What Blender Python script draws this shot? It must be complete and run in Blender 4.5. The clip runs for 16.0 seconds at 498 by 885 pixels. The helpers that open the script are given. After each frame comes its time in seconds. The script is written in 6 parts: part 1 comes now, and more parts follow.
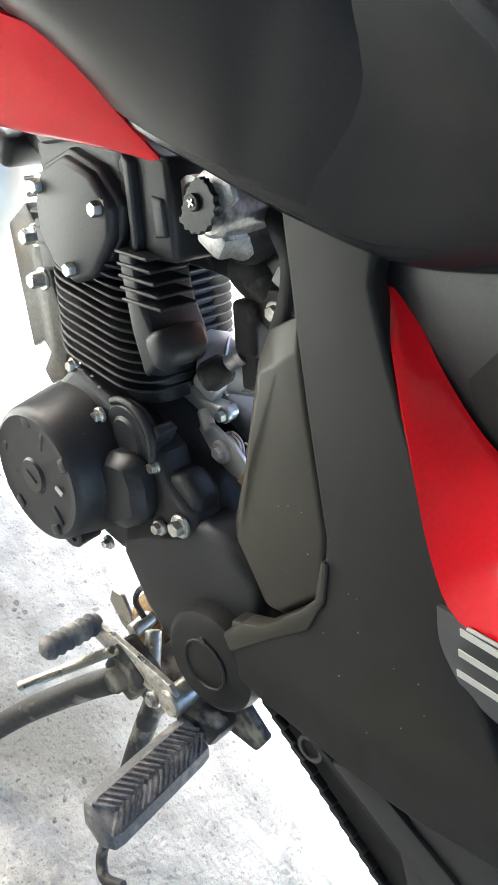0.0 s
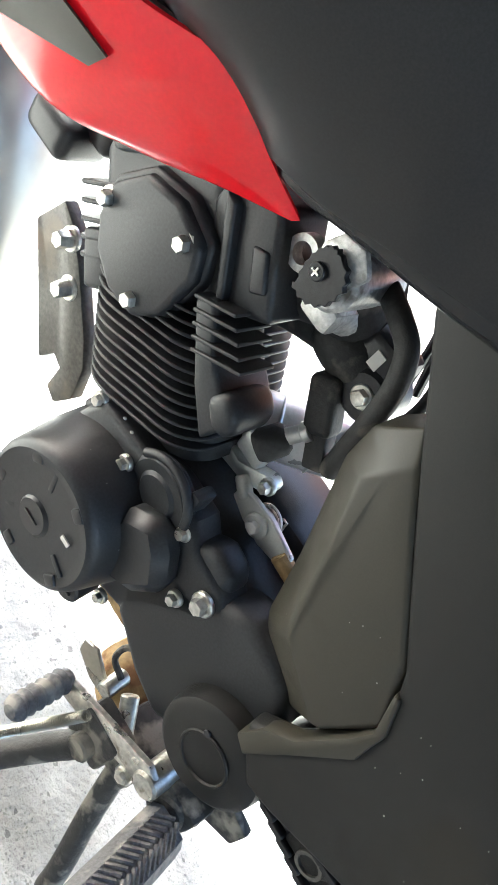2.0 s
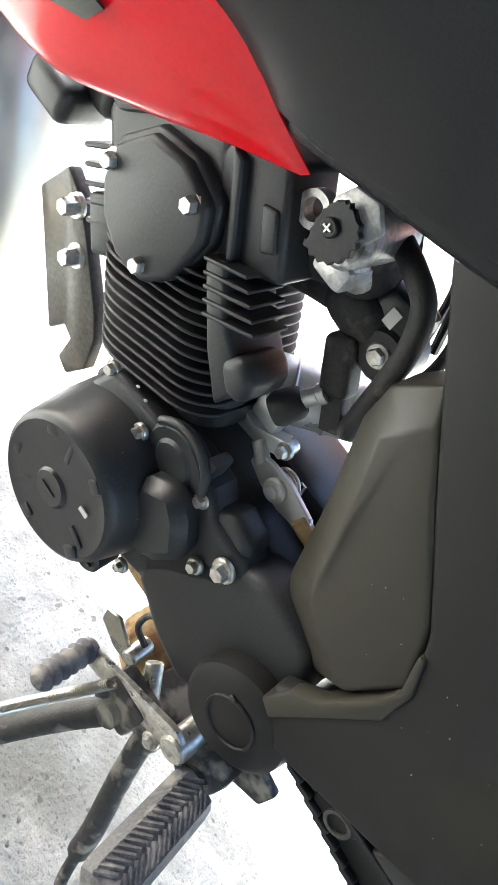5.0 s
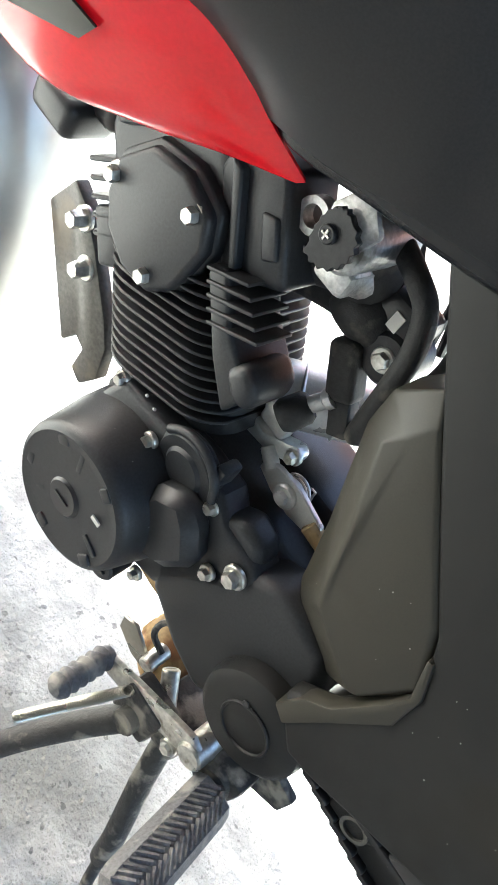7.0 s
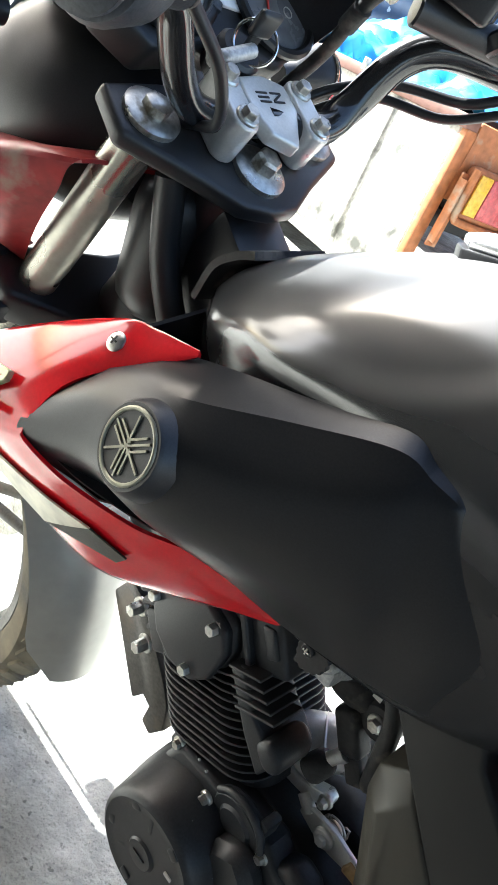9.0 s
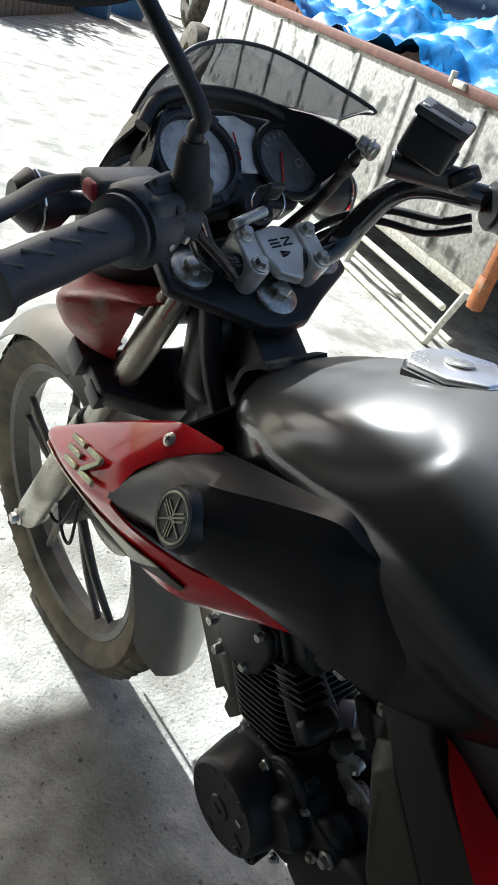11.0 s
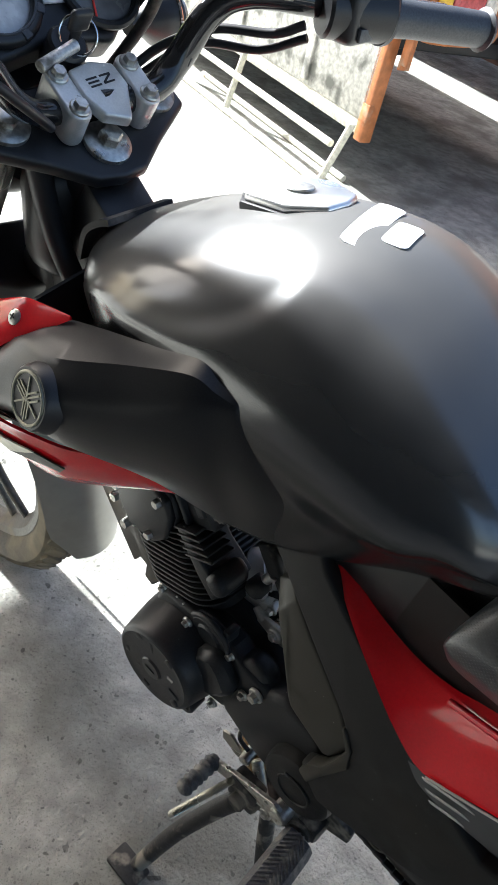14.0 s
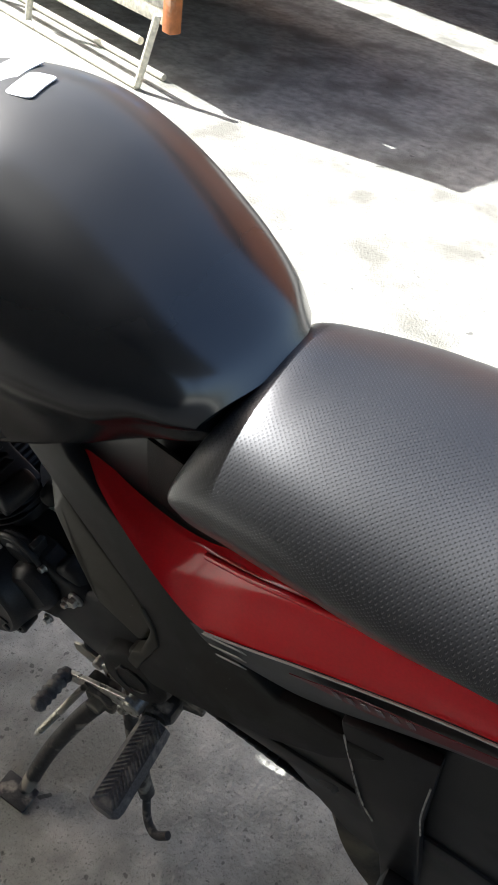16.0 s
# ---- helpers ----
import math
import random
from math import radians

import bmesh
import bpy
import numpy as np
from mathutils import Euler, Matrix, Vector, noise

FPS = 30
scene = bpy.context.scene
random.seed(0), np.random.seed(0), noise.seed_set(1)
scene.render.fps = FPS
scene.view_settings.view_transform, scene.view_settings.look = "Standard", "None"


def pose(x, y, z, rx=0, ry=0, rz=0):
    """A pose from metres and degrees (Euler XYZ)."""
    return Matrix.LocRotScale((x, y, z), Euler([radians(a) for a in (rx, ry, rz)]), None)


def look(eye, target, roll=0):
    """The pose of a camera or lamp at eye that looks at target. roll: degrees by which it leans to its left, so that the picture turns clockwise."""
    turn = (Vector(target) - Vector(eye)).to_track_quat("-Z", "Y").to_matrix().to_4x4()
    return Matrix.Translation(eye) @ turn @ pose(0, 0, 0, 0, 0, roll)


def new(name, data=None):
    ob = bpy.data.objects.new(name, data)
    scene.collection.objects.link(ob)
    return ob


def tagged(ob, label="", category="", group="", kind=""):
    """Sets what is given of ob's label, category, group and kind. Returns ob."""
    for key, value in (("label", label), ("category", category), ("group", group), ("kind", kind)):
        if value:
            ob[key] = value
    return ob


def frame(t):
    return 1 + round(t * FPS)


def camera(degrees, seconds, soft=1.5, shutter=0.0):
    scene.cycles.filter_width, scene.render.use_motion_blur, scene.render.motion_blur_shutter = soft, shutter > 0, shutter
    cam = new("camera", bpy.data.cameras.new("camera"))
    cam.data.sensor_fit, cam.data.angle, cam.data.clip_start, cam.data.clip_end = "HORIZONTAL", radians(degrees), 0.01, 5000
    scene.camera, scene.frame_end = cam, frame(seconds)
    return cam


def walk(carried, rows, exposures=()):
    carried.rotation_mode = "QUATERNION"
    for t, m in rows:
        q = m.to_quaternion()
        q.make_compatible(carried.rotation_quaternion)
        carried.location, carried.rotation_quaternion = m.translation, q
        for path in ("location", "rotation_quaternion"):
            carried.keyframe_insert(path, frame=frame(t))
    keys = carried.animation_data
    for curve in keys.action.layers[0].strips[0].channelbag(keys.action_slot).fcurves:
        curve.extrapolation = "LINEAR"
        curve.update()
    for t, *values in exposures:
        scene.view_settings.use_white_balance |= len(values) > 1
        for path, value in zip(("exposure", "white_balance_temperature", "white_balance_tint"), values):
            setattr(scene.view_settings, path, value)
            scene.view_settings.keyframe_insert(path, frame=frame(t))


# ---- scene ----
# camera and walk
cam = camera(36.34, 16.0)
PATH = [
    (0, (0.5567, -0.4412, 0.8309), (-0.2047, 0.9531, -0.3840), 33.14),
    (0.5, (0.5044, -0.4627, 0.8133), (-0.2047, 1.0214, -0.3244), 39.92),
    (1, (0.4651, -0.4663, 0.7900), (-0.1270, 1.0634, -0.3544), 42.82),
    (1.5, (0.4417, -0.4523, 0.7771), (-0.0716, 1.0815, -0.3994), 44.48),
    (2, (0.4288, -0.4626, 0.7776), (-0.1587, 1.1081, -0.3123), 46.96),
    (2.5, (0.4269, -0.4648, 0.7744), (-0.1540, 1.0954, -0.3338), 47.14),
    (3, (0.4257, -0.4625, 0.7718), (-0.1263, 1.0917, -0.3594), 46.76),
    (3.5, (0.4275, -0.4609, 0.7708), (-0.1225, 1.0795, -0.3802), 46.76),
    (4, (0.4255, -0.4593, 0.7710), (-0.1129, 1.0763, -0.3918), 46.34),
    (6.5, (0.4328, -0.4549, 0.7796), (-0.1384, 1.0612, -0.3930), 44.12),
    (7, (0.4335, -0.4520, 0.7818), (-0.1482, 1.0420, -0.4139), 43.43),
    (7.5, (0.4350, -0.4510, 0.7820), (-0.1470, 1.0367, -0.4215), 42.84),
    (8, (0.4264, -0.4562, 0.8067), (-0.2339, 1.0474, -0.3349), 39.08),
    (8.5, (0.4167, -0.4720, 0.8680), (-0.4852, 1.0183, -0.1147), 33.18),
    (9, (0.4416, -0.5109, 0.9705), (-0.6787, 0.8843, 0.0770), 26.42),
    (9.5, (0.5046, -0.5585, 1.0642), (-0.8361, 0.7001, 0.2779), 21.28),
    (9.7, (0.5326, -0.5664, 1.0871), (-0.8850, 0.6370, 0.3508), 19.89),
    (11.8, (0.5733, -0.5694, 1.1427), (-0.6329, 0.5259, -0.0172), 18.39),
    (12, (0.5661, -0.5618, 1.1399), (-0.6355, 0.5304, -0.0276), 18.26),
    (12.5, (0.5647, -0.5582, 1.1420), (-0.6242, 0.5337, -0.0389), 17.89),
    (13, (0.5657, -0.5523, 1.1369), (-0.5819, 0.5391, -0.0845), 17.53),
    (13.5, (0.5784, -0.5362, 1.1352), (-0.5088, 0.6176, -0.0841), 16.66),
    (14, (0.5959, -0.5137, 1.1318), (-0.3944, 0.7082, -0.1036), 15.42),
    (14.5, (0.6233, -0.4950, 1.1328), (-0.2894, 0.7856, -0.1030), 13.64),
    (15, (0.6449, -0.4567, 1.1050), (-0.2493, 0.9462, -0.1933), 13.61),
    (15.5, (0.6947, -0.4515, 1.1210), (-0.1117, 0.8545, -0.1613), 13.24),
    (16, (0.7215, -0.4193, 1.1193), (-0.0064, 0.8652, -0.2298), 10.05),
]
walk(cam, [(t, look(eye, target, roll)) for t, eye, target, roll in PATH],
     [(0.0, 3.95, 6000, 6), (1.0, 4.12, 6000, 6), (3.5, 3.95, 6000, 6), (7.5, 3.95, 6000, 6), (8.2, 3.85, 6000, 6), (8.5, 3.88, 6000, 6), (9.0, 2.9, 6000, 6), (9.5, 2.25, 6000, 6), (9.7, 1.75, 6000, 6), (11.8, 1.1, 5900, 8), (13.0, 1.2, 5900, 8), (13.5, 1.78, 5900, 8), (14.0, 2.04, 6000, 8), (14.5, 2.08, 6100, 8), (15.5, 1.75, 6200, 10), (16.0, 1.6, 6200, 10)])

# world and sun
SUN_WAY = Vector((-1.26, -0.21, 1.0)).normalized()
world = bpy.data.worlds.new("sky")
scene.world = world
world.use_nodes = True
wn, wl = world.node_tree.nodes, world.node_tree.links
sky = wn.new("ShaderNodeTexSky")
sky.sky_type = "NISHITA"
sky.sun_disc = False
sky.dust_density, sky.ozone_density = 4.0, 0.6
sky.sun_elevation = math.asin(SUN_WAY.z)
sky.sun_rotation = math.atan2(SUN_WAY.x, SUN_WAY.y)
wn["Background"].inputs["Strength"].default_value = 0.075
wl.new(sky.outputs["Color"], wn["Background"].inputs["Color"])
sun = new("sun", bpy.data.lights.new("sun", "SUN"))
sun.data.energy, sun.data.angle, sun.data.color = 5.0, radians(0.6), (1.0, 0.98, 0.95)
sun.matrix_world = look(SUN_WAY * 10, (0, 0, 0))


# materials
def material(name, colour, rough=0.5, metal=0.0, grain=60.0, vary=0.25, bump=0.1, dirt=None, dirt_at=0.55,
             dirt_scale=7.0, rough_vary=0.12, coat=0.0, bump_scale=None, edge=0.12, dist=0.002, spec=0.5):
    m = bpy.data.materials.new(name)
    m.use_nodes = True
    n, l = m.node_tree.nodes, m.node_tree.links
    b = n["Principled BSDF"]
    b.inputs["Metallic"].default_value = metal
    b.inputs["Coat Weight"].default_value = coat
    b.inputs["Specular IOR Level"].default_value = spec
    tc = n.new("ShaderNodeTexCoord")

    def tex(scale, detail=4):
        t = n.new("ShaderNodeTexNoise")
        t.inputs["Scale"].default_value, t.inputs["Detail"].default_value = scale, detail
        l.new(tc.outputs["Object"], t.inputs["Vector"])
        return t.outputs["Fac"]

    fine, broad = tex(grain), tex(dirt_scale, 6)

    def mix(a, c, f):
        x = n.new("ShaderNodeMix")
        x.data_type = "RGBA"
        for s, v in ((x.inputs[6], a), (x.inputs[7], c), (x.inputs[0], f)):
            if isinstance(v, (tuple, float)):
                s.default_value = (*v, 1) if isinstance(v, tuple) else v
            else:
                l.new(v, s)
        return x.outputs[2]

    def ramp(v, lo, hi, a=0.0, c=1.0):
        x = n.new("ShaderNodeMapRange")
        l.new(v, x.inputs[0])
        for i, q in enumerate((lo, hi, a, c)):
            x.inputs[i + 1].default_value = q
        return x.outputs[0]

    col = mix(tuple(c * (1 - vary) for c in colour), tuple(min(1, c * (1 + vary)) for c in colour), ramp(fine, 0.3, 0.7))
    r = ramp(broad, 0.3, 0.7, max(0.02, rough - rough_vary), min(1, rough + rough_vary))
    if dirt:
        f = ramp(broad, dirt_at, dirt_at + edge)
        col = mix(col, dirt, f)
        mr = n.new("ShaderNodeMix")
        l.new(f, mr.inputs[0])
        l.new(r, mr.inputs[2])
        mr.inputs[3].default_value = min(1.0, rough + 0.35)
        r = mr.outputs[0]
    l.new(col, b.inputs["Base Color"])
    l.new(r, b.inputs["Roughness"])
    if bump:
        bp = n.new("ShaderNodeBump")
        bp.inputs["Strength"].default_value, bp.inputs["Distance"].default_value = bump, dist
        l.new(tex(bump_scale or grain * 3), bp.inputs["Height"])
        l.new(bp.outputs["Normal"], b.inputs["Normal"])
    return m


BLACK = material("satin black plastic", (0.017, 0.0175, 0.019), 0.38, bump=0.06, grain=900, dirt=(0.035, 0.035, 0.032), dirt_at=0.62)
SHROUD = material("satin black shroud plastic", (0.012, 0.0125, 0.014), 0.32, bump=0.04, grain=900, rough_vary=0.05, spec=0.3)
TANK = material("satin black tank paint", (0.014, 0.0145, 0.016), 0.25, bump=0.0, grain=60, vary=0.06, rough_vary=0.03, coat=1.0, spec=0.25)
TANK.node_tree.nodes["Principled BSDF"].inputs["Coat Roughness"].default_value = 0.17
TANK.node_tree.nodes["Principled BSDF"].inputs["Coat IOR"].default_value = 1.9


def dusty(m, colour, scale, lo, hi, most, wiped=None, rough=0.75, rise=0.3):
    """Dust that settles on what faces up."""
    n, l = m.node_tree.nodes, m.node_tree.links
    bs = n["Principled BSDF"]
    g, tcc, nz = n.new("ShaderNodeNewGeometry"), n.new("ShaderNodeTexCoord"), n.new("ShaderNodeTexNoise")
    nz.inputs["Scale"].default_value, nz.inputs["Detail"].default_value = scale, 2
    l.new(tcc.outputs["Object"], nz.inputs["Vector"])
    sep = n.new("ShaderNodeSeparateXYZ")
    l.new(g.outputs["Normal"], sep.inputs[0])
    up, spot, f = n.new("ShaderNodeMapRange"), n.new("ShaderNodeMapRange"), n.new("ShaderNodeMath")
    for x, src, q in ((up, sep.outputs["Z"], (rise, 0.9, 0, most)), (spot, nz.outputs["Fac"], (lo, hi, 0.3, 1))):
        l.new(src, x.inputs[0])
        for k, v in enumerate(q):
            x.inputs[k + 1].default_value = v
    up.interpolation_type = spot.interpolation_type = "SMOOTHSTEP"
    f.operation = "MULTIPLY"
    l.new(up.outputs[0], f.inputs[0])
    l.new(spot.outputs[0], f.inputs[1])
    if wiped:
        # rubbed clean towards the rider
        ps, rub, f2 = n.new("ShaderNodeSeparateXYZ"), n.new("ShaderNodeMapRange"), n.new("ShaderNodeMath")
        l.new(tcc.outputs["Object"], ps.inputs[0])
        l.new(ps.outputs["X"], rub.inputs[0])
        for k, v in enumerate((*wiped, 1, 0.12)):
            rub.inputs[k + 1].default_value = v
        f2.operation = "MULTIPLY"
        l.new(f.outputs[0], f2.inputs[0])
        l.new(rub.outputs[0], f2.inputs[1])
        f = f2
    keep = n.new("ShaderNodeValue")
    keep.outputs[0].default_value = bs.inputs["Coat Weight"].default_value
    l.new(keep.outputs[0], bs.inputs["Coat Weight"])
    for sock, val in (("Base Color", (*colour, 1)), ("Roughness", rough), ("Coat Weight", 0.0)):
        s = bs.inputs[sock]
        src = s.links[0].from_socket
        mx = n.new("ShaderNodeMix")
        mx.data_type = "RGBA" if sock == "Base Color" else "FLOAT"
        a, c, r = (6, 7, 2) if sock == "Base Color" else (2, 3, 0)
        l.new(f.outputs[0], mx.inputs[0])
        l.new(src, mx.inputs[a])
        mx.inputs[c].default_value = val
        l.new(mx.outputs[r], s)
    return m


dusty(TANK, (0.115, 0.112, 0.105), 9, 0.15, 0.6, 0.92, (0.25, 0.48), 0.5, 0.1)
# coat is thinned on down-facing tank faces, standing in for the shade there
tn, tl = TANK.node_tree.nodes, TANK.node_tree.links
tg, tz, finish = tn.new("ShaderNodeNewGeometry"), tn.new("ShaderNodeSeparateXYZ"), tn.new("ShaderNodeMapRange")
gloss = tn.new("ShaderNodeMath")
gloss.operation = "MULTIPLY"
tl.new(tg.outputs["Normal"], tz.inputs[0])
tl.new(tz.outputs["Z"], finish.inputs[0])
for k, v in enumerate((-0.30, 0.05, 0.05, 1.0)):
    finish.inputs[k + 1].default_value = v
coat_in = tn["Principled BSDF"].inputs["Coat Weight"]
tl.new(coat_in.links[0].from_socket, gloss.inputs[0])
tl.new(finish.outputs[0], gloss.inputs[1])
tl.new(gloss.outputs[0], coat_in)
PANEL = material("grained charcoal plastic", (0.0098, 0.0098, 0.0094), 0.5, bump=0.25, grain=1500, dirt=(0.018, 0.017, 0.0145), dirt_at=0.58, spec=0.32)
OLIVE = material("dusty olive plastic", (0.027, 0.0245, 0.0165), 0.5, bump=0.08, grain=900, vary=0.1, dirt=(0.036, 0.032, 0.023), dirt_at=0.55)
RED = material("glossy red paint", (0.73, 0.008, 0.016), 0.16, coat=0.25, bump=0.0, grain=400, vary=0.05, rough_vary=0.05)
ENGINE = material("black engine paint", (0.023, 0.0243, 0.0265), 0.46, bump=0.12, grain=500, dirt=(0.05, 0.05, 0.048), dirt_at=0.6, spec=0.38)
DARK = material("dark metal", (0.014, 0.014, 0.0155), 0.4, metal=0.3, bump=0.1, grain=300)
STEEL = material("zinc steel", (0.55, 0.54, 0.5), 0.35, metal=0.9, bump=0.08, grain=200, dirt=(0.25, 0.22, 0.17), dirt_at=0.6, dirt_scale=60)
ALLOY = material("cast aluminium", (0.5, 0.5, 0.49), 0.45, metal=0.7, bump=0.2, grain=300, dirt=(0.2, 0.19, 0.17), dirt_at=0.58, dirt_scale=40)
FORK = material("dull grey fork alloy", (0.40, 0.385, 0.33), 0.30, metal=0.8, bump=0.03, grain=200, vary=0.06, dirt=(0.30, 0.285, 0.24), dirt_at=0.5, dirt_scale=14, edge=0.3)
CASTING = material("dusty brown cast wheel", (0.10, 0.095, 0.085), 0.5, metal=0.3, bump=0.1, grain=300, dirt=(0.2, 0.175, 0.14), dirt_at=0.5, dirt_scale=20)
BRIGHT = material("pale cast alloy", (0.66, 0.66, 0.64), 0.36, metal=0.5, bump=0.1, grain=500, vary=0.06, dirt=(0.5, 0.49, 0.46), dirt_at=0.55, dirt_scale=30, edge=0.3)
MUDRIB = material("dusty ribbed rubber", (0.10, 0.10, 0.105), 0.7, bump=0.2, grain=400, dirt=(0.26, 0.25, 0.23), dirt_at=0.52, dirt_scale=45)
SILVER = material("silver grey paint", (0.33, 0.325, 0.30), 0.36, metal=0.45, bump=0.0, grain=60, vary=0.05, dirt=(0.30, 0.28, 0.24), dirt_at=0.55, edge=0.3)
RUBBER = material("dusty rubber", (0.025, 0.025, 0.025), 0.7, bump=0.2, grain=300, dirt=(0.2, 0.18, 0.15), dirt_at=0.56, dirt_scale=25)
GLOSS = material("glossy black bar", (0.014, 0.014, 0.015), 0.14, bump=0.0, vary=0.1, coat=0.3)
GRIP = material("black grip rubber", (0.050, 0.054, 0.062), 0.42, bump=0.1, grain=500)
TYRE = material("dusty tyre", (0.06, 0.054, 0.044), 0.8, bump=0.3, grain=200, dirt=(0.27, 0.23, 0.16), dirt_at=0.36, dirt_scale=14, edge=0.4)
MUDDY = material("muddy black iron", (0.03, 0.03, 0.03), 0.6, bump=0.4, grain=150, dirt=(0.3, 0.28, 0.24), dirt_at=0.5, dirt_scale=35)
RUST = material("rusty exhaust", (0.3, 0.2, 0.09), 0.75, bump=0.3, grain=150, dirt=(0.14, 0.07, 0.03), dirt_at=0.5, dirt_scale=30)
CHROME = material("chrome", (0.8, 0.8, 0.8), 0.1, metal=1.0, bump=0.0, vary=0.02, rough_vary=0.04)
CONCRETE = material("stained concrete", (0.42, 0.415, 0.368), 0.88, grain=22, vary=0.27, bump=0.9, bump_scale=120, dirt=(0.235, 0.231, 0.198), dirt_at=0.46, dirt_scale=4.2, edge=0.2, dist=0.004)
cn, cl_ = CONCRETE.node_tree.nodes, CONCRETE.node_tree.links
base = cn["Principled BSDF"].inputs["Base Color"]
old = base.links[0].from_socket
for scale, size, shade in ((11.0, 0.06, 0.42), (47.0, 0.13, 0.52), (150.0, 0.2, 0.68), (330.0, 0.24, 0.74), (610.0, 0.26, 0.8)):
    ctc = cn.new("ShaderNodeTexCoord")
    warp = cn.new("ShaderNodeTexNoise")
    warp.inputs["Scale"].default_value = scale * 1.7
    cl_.new(ctc.outputs["Object"], warp.inputs["Vector"])
    add = cn.new("ShaderNodeVectorMath")
    add.operation = "MULTIPLY_ADD"
    add.inputs[1].default_value = (0.6 / scale,) * 3
    cl_.new(warp.outputs["Color"], add.inputs[0])
    cl_.new(ctc.outputs["Object"], add.inputs[2])
    cells = cn.new("ShaderNodeTexVoronoi")
    cells.inputs["Scale"].default_value = scale
    cl_.new(add.outputs[0], cells.inputs["Vector"])
    lot = cn.new("ShaderNodeTexNoise")
    lot.inputs["Scale"].default_value = scale * 0.35
    cl_.new(ctc.outputs["Object"], lot.inputs["Vector"])
    lim = cn.new("ShaderNodeMath")
    lim.operation = "MULTIPLY"
    lim.inputs[1].default_value = size * 2
    cl_.new(lot.outputs["Fac"], lim.inputs[0])
    pit = cn.new("ShaderNodeMath")
    pit.operation = "LESS_THAN"
    cl_.new(cells.outputs["Distance"], pit.inputs[0])
    cl_.new(lim.outputs[0], pit.inputs[1])
    mx = cn.new("ShaderNodeMix")
    mx.data_type, mx.blend_type = "RGBA", "MULTIPLY"
    cl_.new(pit.outputs[0], mx.inputs[0])
    cl_.new(old, mx.inputs[6])
    mx.inputs[7].default_value = (shade, shade, shade, 1)
    old = mx.outputs[2]
cl_.new(old, base)


# mesh helpers
def part(name, bm, mat, parent=None, label="", flat=False):
    me = bpy.data.meshes.new(name)
    bmesh.ops.recalc_face_normals(bm, faces=bm.faces)
    bm.to_mesh(me)
    bm.free()
    me.materials.append(mat)
    if not flat:
        me.polygons.foreach_set("use_smooth", [True] * len(me.polygons))
        me.set_sharp_from_angle(angle=radians(38))
    ob = new(name, me)
    ob.parent = parent
    if label:
        ob["label"] = label
    return ob


def join(*bms):
    out = bms[0]
    for b in bms[1:]:
        me = bpy.data.meshes.new("tmp")
        b.to_mesh(me)
        b.free()
        out.from_mesh(me)
        bpy.data.meshes.remove(me)
    return out


def moved(bm, m):
    bmesh.ops.transform(bm, matrix=m, verts=bm.verts)
    return bm


def bevelled(bm, width, seg=2, angle=30):
    edges = [e for e in bm.edges if len(e.link_faces) == 2 and e.calc_face_angle(0) > radians(angle)]
    if width > 0 and edges:
        bmesh.ops.bevel(bm, geom=edges, offset=width, segments=seg, profile=0.5, affect="EDGES", clamp_overlap=True)
    return bm


def box(cx, cy, cz, sx, sy, sz, bev=0.002, seg=2):
    bm = bmesh.new()
    bmesh.ops.create_cube(bm, size=1, matrix=Matrix.Translation((cx, cy, cz)) @ Matrix.Diagonal((sx, sy, sz, 1)))
    return bevelled(bm, bev, seg)


def along(p0, p1):
    p0, p1 = Vector(p0), Vector(p1)
    return Matrix.Translation(p0) @ (p1 - p0).to_track_quat("Z", "Y").to_matrix().to_4x4(), (p1 - p0).length


def turned(p0, p1, profile, seg=24):
    """A turned body about p0-p1: profile of (share of the length, radius)."""
    m, d = along(p0, p1)
    bm = bmesh.new()
    rings = []
    for s, r in profile:
        rings.append([bm.verts.new((r * math.cos(2 * math.pi * i / seg), r * math.sin(2 * math.pi * i / seg), s * d)) for i in range(seg)])
    for a, b in zip(rings, rings[1:]):
        for i in range(seg):
            bm.faces.new((a[i], a[(i + 1) % seg], b[(i + 1) % seg], b[i]))
    bm.faces.new(rings[0][::-1])
    bm.faces.new(rings[-1])
    return moved(bm, m)


def rod(p0, p1, r, seg=20, bev=0.15):
    b = min(bev * r, 0.003)
    d = max((Vector(p1) - Vector(p0)).length, 1e-4)
    return turned(p0, p1, [(0, r - b), (b / d, r), (1 - b / d, r), (1, r - b)], seg)


def catmull(pts, n=6, closed=False):
    pts = [Vector(p) for p in pts]
    out, k = [], len(pts)
    for i in range(k if closed else k - 1):
        a = pts[(i - 1) % k] if closed or i > 0 else 2 * pts[0] - pts[1]
        b, c = pts[i], pts[(i + 1) % k]
        d = pts[(i + 2) % k] if closed or i + 2 < k else 2 * pts[-1] - pts[-2]
        for j in range(n):
            t = j / n
            out.append(0.5 * (2 * b + (c - a) * t + (2 * a - 5 * b + 4 * c - d) * t * t + (3 * b - a - 3 * c + d) * t ** 3))
    if not closed:
        out.append(pts[-1])
    return out


